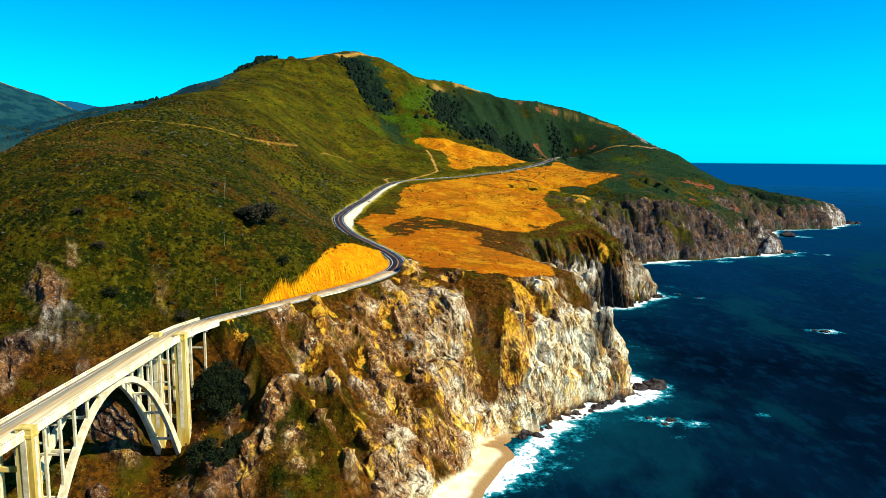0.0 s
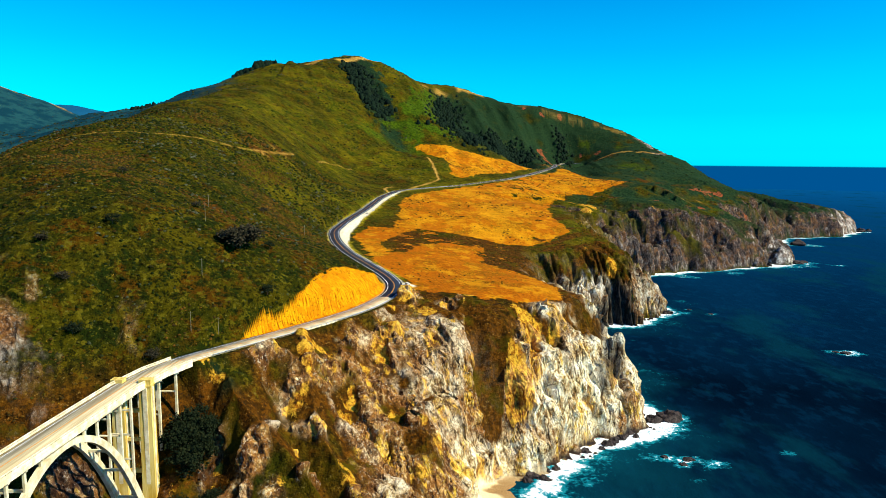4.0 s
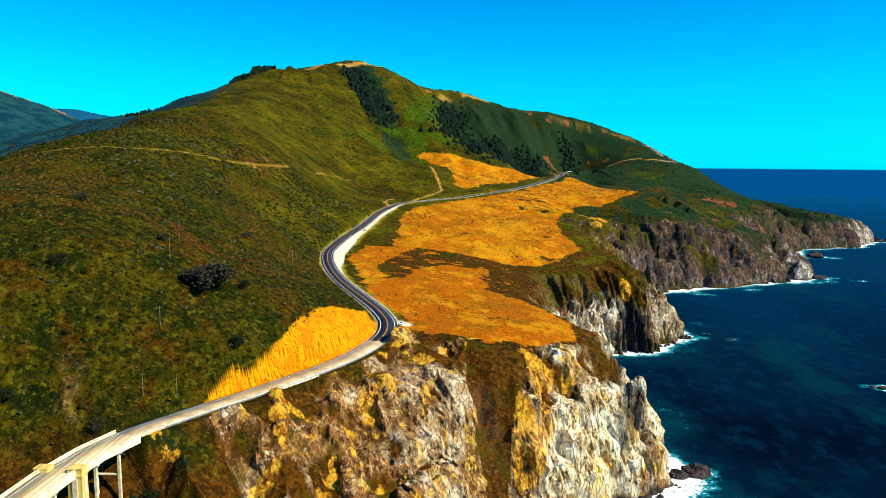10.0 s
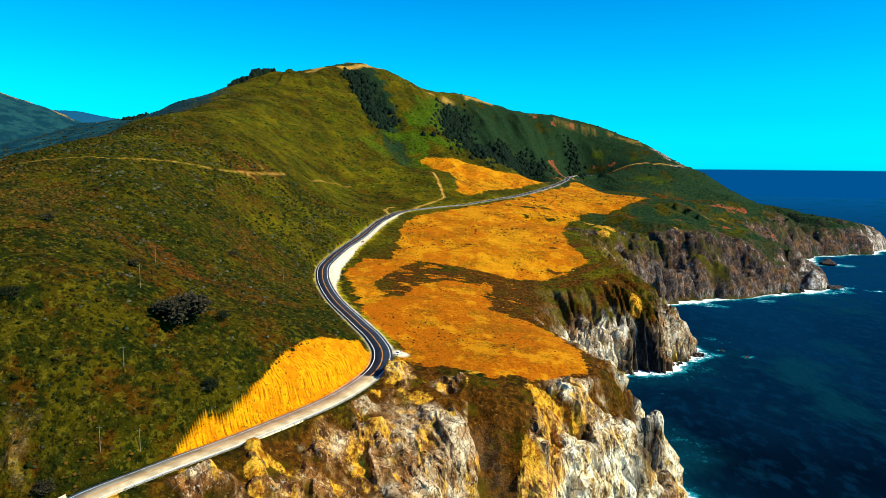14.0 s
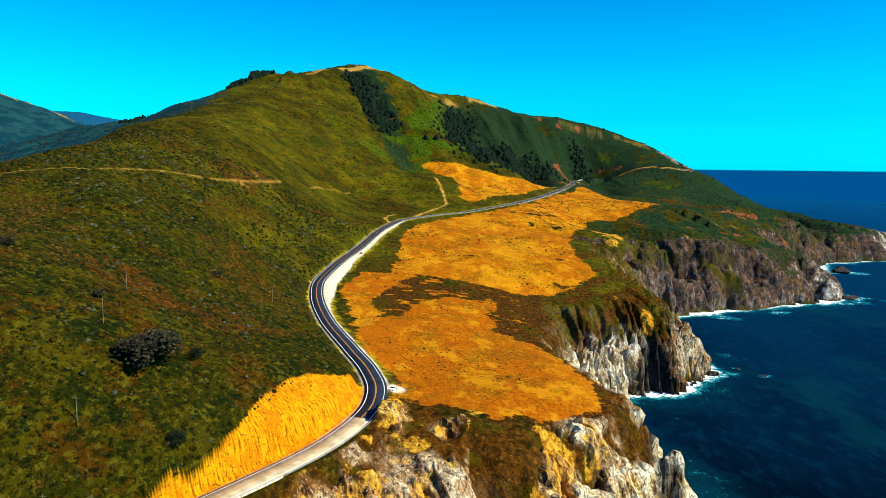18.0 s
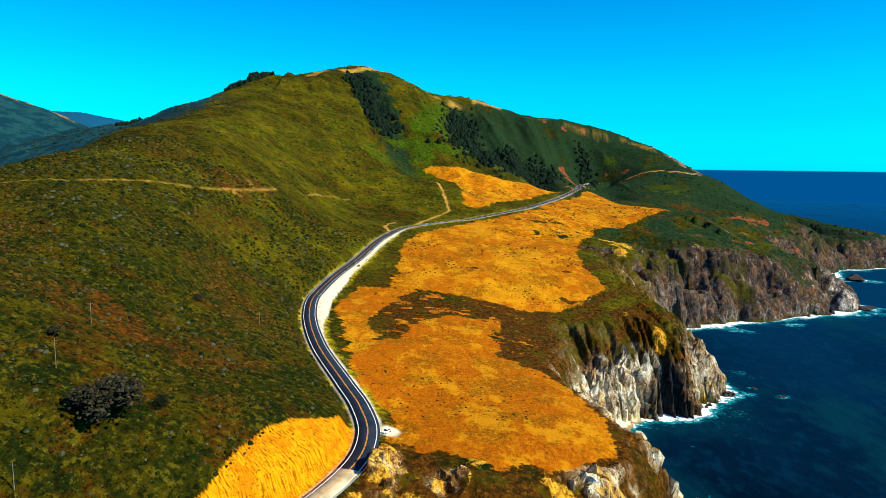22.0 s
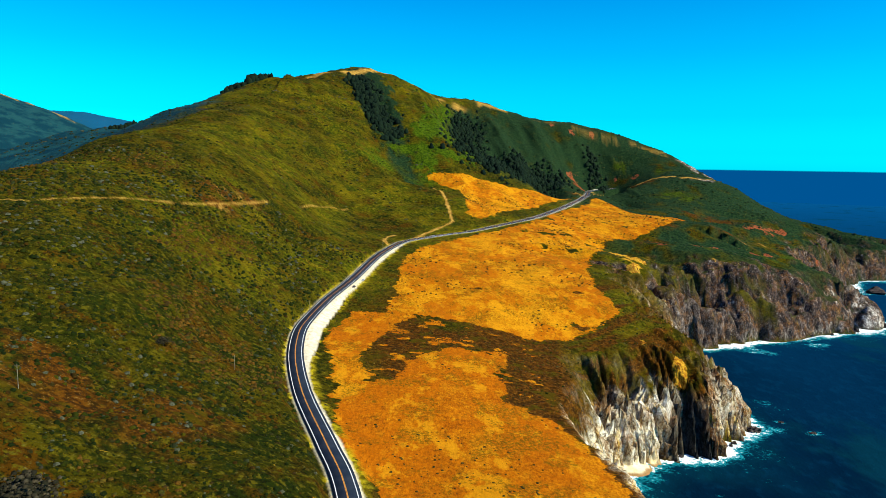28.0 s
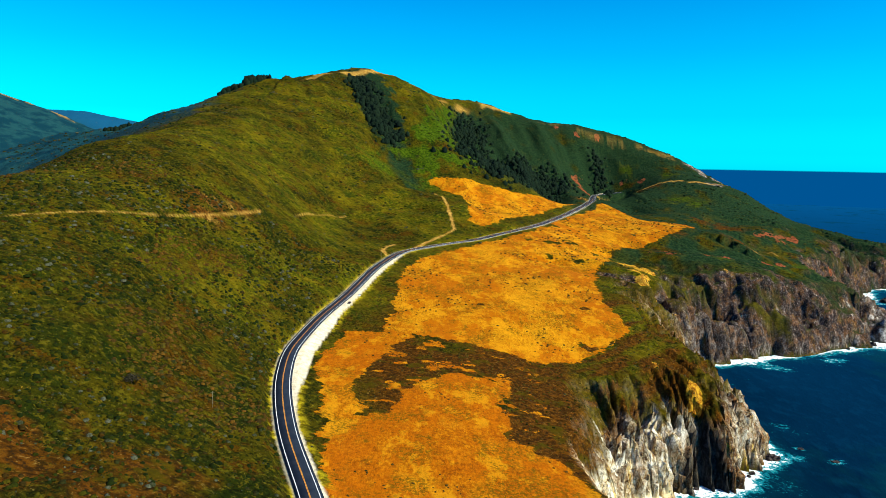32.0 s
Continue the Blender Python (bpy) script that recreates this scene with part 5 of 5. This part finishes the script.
def scrub_sites(seed, count, r0, r1, a0, a1, power):
    x, y, r, rng = field(seed, count, r0, r1, a0, a1, power)
    z, d, s, rd, rs, ra = land(x, y)
    grass = (grass_at(x, y) > rng.uniform(0.1, 0.6, len(x))) | inside(x, y, CUT)
    lay = (rs < 0) & (rd < 17) & (ra > 320) & (ra < 700)
    dens = fbm(x / 26, y / 26, x * 0 + 5, 3)
    keep = ~grass & ~lay & (d > 14) & (s > 0.55) & (rd > 7.5) & (z > 6) & (dens > -0.55 + rng.uniform(-0.4, 0.4, len(x)))
    keep &= (to_line(x, y, TRAIL)[0] > 3) & (to_line(x, y, TRAIL_2)[0] > 3) & (to_line(x, y, TRACK)[0] > 4)
    keep &= to_line(x, y, CREST)[0] > 24
    keep &= ~((rs < 0) & (y < 440) & (y > 255) & (x > -100) & (rng.uniform(0, 1, len(x)) < 0.65))
    keep &= ~((np.abs(x + 112) < 9) & (y < 300) & (y > 150))
    x, y, z, r = x[keep], y[keep], z[keep], r[keep]
    return x, y, z, r, np.random.default_rng(seed + 1)


x, y, z, r, rng = scrub_sites(11, 120000, 215, 900, -36, 18, 1.35)
size = np.clip(r / 480, 0.6, 1.4) * (0.22 + 1.25 * rng.uniform(0, 1, len(x)) ** 3.5)
dry = (to_line(x, y, ROAD_LINE)[1] < 0) & (y > 250) & (y < 1000) & (rng.uniform(0, 1, len(x)) < np.where((y < 620) | ((x < 80) & (y < 820)), 0.8, 0.3))
dry |= (fbm(x / 45, y / 45, x * 0 + 12, 2) > 0.35) | ((y < 305) & (x > -200))
thin = (to_line(x, y, ROAD_LINE)[1] < 0) & (y > 250) & (y < 1000)
size = np.where(thin, size * 0.5, size)
tagged(clumps("dry_scrub", x[dry], y[dry], z[dry] - 0.2, size[dry], size[dry] * rng.uniform(0.5, 0.9, dry.sum()), 14, MAT_BROWN), "rust-brown dry scrub on the bluff above the sea", "scrub", kind="stuff")
x, y, z, size = x[~dry], y[~dry], z[~dry], size[~dry]
scrub = tagged(clumps("coastal_scrub", x, y, z - 0.25, size, size * rng.uniform(0.55, 1.0, len(x)), 12, MAT_SCRUB), "olive and grey-green coastal scrub covering the slopes", "scrub", kind="stuff")
x, y, z, r, rng = scrub_sites(21, 26000, 850, 2000, -36, 32, 1.2)
size = np.clip(r / 480, 1.5, 3.4) * (0.30 + 0.8 * rng.uniform(0, 1, len(x)) ** 2.5)
green = (x > 140 + rng.uniform(-60, 60, len(x))) | (y > 1650)
tagged(clumps("headland_scrub", x[green], y[green], z[green] - 0.5, size[green], size[green] * rng.uniform(0.35, 0.7, green.sum()), 24, MAT_GREEN), "dark green scrub on the headland slopes", "scrub", kind="stuff")
x, y, z, size = x[~green], y[~green], z[~green], size[~green]
far_scrub = tagged(clumps("hill_scrub", x, y, z - 0.5, size, size * rng.uniform(0.35, 0.7, len(x)), 22, MAT_SCRUB), "low green scrub on the far hillside", "scrub", kind="stuff")

# dark woods in the gullies of the hill
rng = np.random.default_rng(31)
wx, wy, wr = [], [], []
for line, half, count, lo, hi in ((GULLIES[0][:4], 22, 700, 3, 8), (((3, 1830), (1, 1690), (22, 1600), (60, 1560)), 36, 900, 3, 7), (((20, 1450), (80, 1530), (130, 1620), (170, 1690)), 55, 1500, 3, 7), (((-425, 1455), (-400, 1470), (-378, 1495), (-366, 1515)), 8, 150, 4, 8), (((-388, 1484), (-374, 1500)), 5, 26, 6, 11), (((-640, 1480), (-560, 1490), (-480, 1480)), 18, 90, 5, 8), (GULLIES[3], 22, 120, 4, 7)):
    pts = np.array(line, float)
    k = rng.integers(0, len(pts) - 1, count)
    u = rng.uniform(0, 1, count)[:, None]
    p = pts[k] * (1 - u) + pts[k + 1] * u + rng.normal(0, half * 0.5, (count, 2))
    wx.append(p[:, 0])
    wy.append(p[:, 1])
    wr.append(rng.uniform(lo, hi, count))
wx, wy, wr = (np.concatenate(v) for v in (wx, wy, wr))
wz = ground_at(wx, wy)
woods = tagged(clumps("gully_woods", wx, wy, wz - 1.0, wr * 0.75, wr * rng.uniform(0.8, 1.5, len(wx)), 32, MAT_WOODS), "dark evergreen woods filling the hillside gullies", "woods", kind="stuff")

# dark bushes strewn over the dry grass
x, y, r, rng = field(41, 14000, 430, 1500, -10, 22, 1.2)
k = inside(x, y, LOW_MEADOW) | inside(x, y, HIGH_MEADOW) | inside(x, y, FAN_MEADOW)
k &= fbm(x / 40, y / 40, x * 0 + 8, 2) + 0.35 * rng.uniform(-1, 1, len(x)) > 0.12
x, y, r = x[k], y[k], r[k]
size = rng.uniform(0.25, 1.0, len(x)) ** 1.5 * np.clip(r / 600, 0.7, 1.8)
tufts = tagged(clumps("meadow_bushes", x, y, ground_at(x, y) - 0.1, size, size * 0.7, 42, MAT_TUFT), "small dark bushes dotted over the dry meadow", "bushes", kind="stuff")


def limb(bm, a, b, r0, r1, sides=7):
    a, b = Vector(a), Vector(b)
    q = (b - a).to_track_quat("Z", "Y")
    rings_ = []
    for p, rad in ((a, r0), (b, r1)):
        rings_.append([bm.verts.new(p + q @ Vector((math.cos(t) * rad, math.sin(t) * rad, 0))) for t in np.linspace(0, 2 * math.pi, sides + 1)[:-1]])
    for k in range(sides):
        bm.faces.new((rings_[0][k], rings_[0][(k + 1) % sides], rings_[1][(k + 1) % sides], rings_[1][k]))
    bm.faces.new(rings_[1])


def tree(x, y, tall, spread, seed, mat, label, name="tree", dense=420, lean=(0, 0)):
    """A tapered trunk, limbs, and a crown of many small leaf clumps with gaps."""
    rng = np.random.default_rng(seed)
    z = float(ground_at([x], [y])[0])
    t = tagged(new(name), label, "tree")
    t.location = (x, y, z - 0.3)
    bm = bmesh.new()
    top = Vector((lean[0], lean[1], tall * 0.55))
    limb(bm, (0, 0, 0), top * 0.5, tall * 0.05, tall * 0.036)
    limb(bm, top * 0.5, top, tall * 0.036, tall * 0.02)
    ends = []
    for k in range(9):
        a = k * 2.4 + rng.uniform(-0.4, 0.4)
        h = 0.28 + 0.07 * k
        p = Vector((lean[0] * h, lean[1] * h, tall * h * 0.62))
        e = Vector((math.cos(a) * spread * rng.uniform(0.45, 0.8), math.sin(a) * spread * rng.uniform(0.45, 0.8), tall * (0.42 + 0.055 * k)))
        limb(bm, p, e, tall * 0.018, tall * 0.006, 5)
        ends.append(e)
    part("trunk", bm, MAT_BARK, t, "grey-brown trunk with spreading limbs")
    c = []
    for e in ends + [Vector((lean[0], lean[1], tall * 0.85))] * 2:
        m = dense // 3
        q = rng.normal(0, 1, (m, 3)) * (spread * rng.uniform(0.16, 0.36), spread * rng.uniform(0.16, 0.36), tall * rng.uniform(0.06, 0.11))
        c.append(np.array(e) + q + rng.normal(0, 0.12, 3) * spread)
    c = np.concatenate(c)
    c = c[rng.uniform(0, 1, len(c)) > 0.25 * (np.abs(c[:, 2] / tall - 0.6) > 0.2)]
    s_ = rng.uniform(0.12, 1.0, len(c)) ** 2.2 * spread * 0.085 + spread * 0.018
    crown = clumps("crown", c[:, 0], c[:, 1], c[:, 2], s_, s_ * rng.uniform(0.3, 0.7, len(c)), seed + 1, mat, -0.5)
    crown.parent = t
    return t


tree(-101, 373, 11, 8.5, 51, MAT_CYPRESS, "lone weathered dark tree on the scrub slope", "lone_tree", 1500)
tree(-90, 388, 4.5, 3, 52, MAT_PINE, "small dark tree on the hillside", "small_tree", 260)
tree(-152, 348, 5, 3.4, 53, MAT_PINE, "small dark tree on the hillside", "small_tree", 260)
tree(-81, 347, 4.5, 3.2, 54, MAT_PINE, "dark bush-like tree at the rim of the clay cut", "small_tree", 260)
tree(-150, 305, 5, 3.6, 55, MAT_PINE, "small dark tree on the hillside", "small_tree", 260)
for k, (tx, ty, th, tw) in enumerate(((-97, 287, 14, 6.5), (-92, 281, 13, 6), (-95, 276, 12, 6), (-99, 280, 13, 5.5), (-90, 289, 9, 5), (-96, 262, 9, 6), (-88, 262, 8, 5), (-84, 270, 7, 4.5))):
    tagged(tree(tx, ty, th, tw, 60 + 2 * k, MAT_PINE, "dark cypress beside the bridge tower", "cypress", 700), group="cypresses below the bridge")
for k, (tx, ty, th, tw) in enumerate(((-160, 318, 4, 3), (-175, 330, 4, 3), (-132, 400, 3.5, 2.6), (-128, 520, 4, 3), (-180, 420, 4, 3), (-118, 305, 4, 3.2), (-130, 290, 5, 3.6), (-122, 297, 4, 3))):
    tagged(tree(tx, ty, th, tw, 90 + 2 * k, MAT_CYPRESS, "rounded dark shrub-like tree in the scrub", "shrub_tree", 260), group="shrub trees on the slope")

# ---- rocks in the sea ----
def sea_rock(x, y, r, tall, seed):
    bm = bmesh.new()
    bmesh.ops.create_icosphere(bm, subdivisions=3, radius=1)
    for v in bm.verts:
        p = v.co * 1.7 + Vector((seed * 3.1, seed, 0))
        k = 1 + 0.45 * noise.noise(p) + 0.22 * noise.noise(p * 2.7)
        v.co = Vector((v.co.x * r * k, v.co.y * r * 0.8 * k, max(v.co.z, -0.3) * tall * k * 1.2))
    me = bpy.data.meshes.new("sea_rock")
    bm.to_mesh(me)
    bm.free()
    me.materials.append(MAT_ROCK)
    o = new("sea_rock", me)
    o.location = (x, y, -0.2)
    return tagged(o, "dark wet rock in the surf off the cliff" if r > 4 else "low dark rock awash in the surf", "rock", "rocks in the sea")


for k, (x, y, r, t) in enumerate(SEA_ROCKS):
    sea_rock(x, y, r, t, k + 1)
rng = np.random.default_rng(77)
for k in range(46):
    a, b = (((40, 362), (50, 366)), ((72, 386), (94, 409)), ((94, 409), (120, 432)), ((150, 684), (222, 736)), ((318, 1017), (545, 1112)))[k % 5]
    u = rng.uniform(0, 1)
    r = rng.uniform(0.9, 1.8) ** 2 * (2.0 if k % 5 == 4 else 1)
    sea_rock(a[0] + (b[0] - a[0]) * u + rng.uniform(-2, 9), a[1] + (b[1] - a[1]) * u - rng.uniform(0, 6), r, r * rng.uniform(0.5, 0.9), 40 + k)

# ---- poles, cars ----
def pole(x, y, tall=9.0, arms=True):
    z = float(ground_at([x], [y])[0])
    p = tagged(new("utility_pole"), "thin weathered timber utility pole in the scrub", "utility pole", "utility poles on the slope")
    p.location = (x, y, z - 0.5)
    bm = bmesh.new()
    limb(bm, (0, 0, 0), (0, 0, tall), 0.14, 0.09, 8)
    part("post", bm, MAT_POLE, p)
    if arms:
        bm = bmesh.new()
        bmesh.ops.create_cube(bm, size=1)
        bmesh.ops.scale(bm, vec=(1.8, 0.09, 0.10), verts=bm.verts)
        bmesh.ops.translate(bm, vec=(0, 0, tall - 0.7), verts=bm.verts)
        part("crossarm", bm, MAT_POLE, p)
    return p


MAT_POLE = simple("weathered_pole_wood", (0.13, 0.12, 0.08), (0.22, 0.20, 0.13), 0.8, 0.9)
for x, y, t in ((-121, 382, 10), (-109, 341, 9), (-136, 431, 9), (-106, 317, 9), (-97, 325, 8), (-110, 294, 8), (-107, 719, 9), (-104, 545, 8), (-79, 935, 8)):
    pole(x, y, t)

MAT_GLASS = simple("dark_car_glass", (0.01, 0.012, 0.015), (0.02, 0.022, 0.026), 1.0, 0.1)
MAT_TYRE = simple("tyre_rubber", (0.012, 0.012, 0.012), (0.02, 0.02, 0.02), 0.5, 0.9)
MAT_LAMP = simple("headlamp", (0.6, 0.6, 0.6), (0.75, 0.75, 0.72), 0.5, 0.2)


def car(x, y, z, heading, paint, label):
    c = tagged(new("car"), label, "car", "parked cars beside the road")
    c.matrix_basis = pose(x, y, z, 0, 0, heading)
    bm = bmesh.new()
    prof = ((-2.2, 0.35), (-2.25, 0.75), (-1.9, 0.95), (-0.6, 1.0), (2.0, 0.98), (2.2, 0.7), (2.15, 0.35))
    sides = [[bm.verts.new((sx_ * 0.9, py, pz)) for py, pz in prof] for sx_ in (-1, 1)]
    for k in range(len(prof)):
        k2 = (k + 1) % len(prof)
        bm.faces.new((sides[0][k], sides[0][k2], sides[1][k2], sides[1][k]))
    bm.faces.new(sides[0][::-1])
    bm.faces.new(sides[1])
    bmesh.ops.recalc_face_normals(bm, faces=bm.faces)
    bmesh.ops.bevel(bm, geom=bm.edges[:], offset=0.06, segments=1, affect="EDGES")
    part("body", bm, paint, c)
    for nm, mat, grow, z1 in (("window_band", MAT_GLASS, 0.0, 1.42), ("roof", paint, -0.02, 1.52)):
        bm = bmesh.new()
        lo = ((-1.0, 0.78), (1.75, 0.78)) if nm == "window_band" else ((-0.3, 0.66), (1.3, 0.66))
        zl = 0.97 if nm == "window_band" else 1.40
        hi = ((-0.35, 0.64), (1.35, 0.64)) if nm == "window_band" else ((-0.2, 0.6), (1.2, 0.6))
        v = [bm.verts.new((s_ * w, py, zz)) for zz, pair in ((zl, lo), (z1, hi)) for py, w in pair for s_ in (-1, 1)]
        for f in ((0, 1, 5, 4), (2, 6, 7, 3), (0, 4, 6, 2), (1, 3, 7, 5), (4, 5, 7, 6), (0, 2, 3, 1)):
            bm.faces.new([v[i] for i in f])
        bmesh.ops.recalc_face_normals(bm, faces=bm.faces)
        part(nm, bm, mat, c)
    for wx_, wy_ in ((-0.85, -1.4), (0.85, -1.4), (-0.85, 1.4), (0.85, 1.4)):
        bm = bmesh.new()
        bmesh.ops.create_cone(bm, cap_ends=True, segments=12, radius1=0.33, radius2=0.33, depth=0.24, matrix=Matrix.Translation((wx_, wy_, 0.33)) @ Matrix.Rotation(math.pi / 2, 4, "Y"))
        part("wheel", bm, MAT_TYRE, c)
    for wx_ in (-0.6, 0.6):
        bm = bmesh.new()
        bmesh.ops.create_cube(bm, size=1, matrix=Matrix.Translation((wx_, -2.24, 0.72)) @ Matrix.Diagonal((0.36, 0.06, 0.16, 1)))
        part("headlight", bm, MAT_LAMP, c)
    return c


PAINT_WHITE = simple("white_car_paint", (0.74, 0.74, 0.74), (0.80, 0.80, 0.80), 2.0, 0.3)
PAINT_DARK = simple("dark_car_paint", (0.02, 0.02, 0.025), (0.03, 0.03, 0.035), 2.0, 0.3)
for x, y, h, paint, label in ((-21.5, 441, -35, PAINT_WHITE, "white car parked on the gravel at the bend"), (-85.5, 790, -10, PAINT_DARK, "dark car parked on the gravel lay-by"), (-81, 812, -12, PAINT_WHITE, "white car parked on the gravel lay-by"),
                              (249, 1560, -18, PAINT_DARK, "dark car parked at the road's shoulder"), (256, 1590, -18, PAINT_DARK, "dark car parked at the road's shoulder")):
    car(x, y, float(ground_at([x], [y])[0]) + 0.05, h, paint, label)
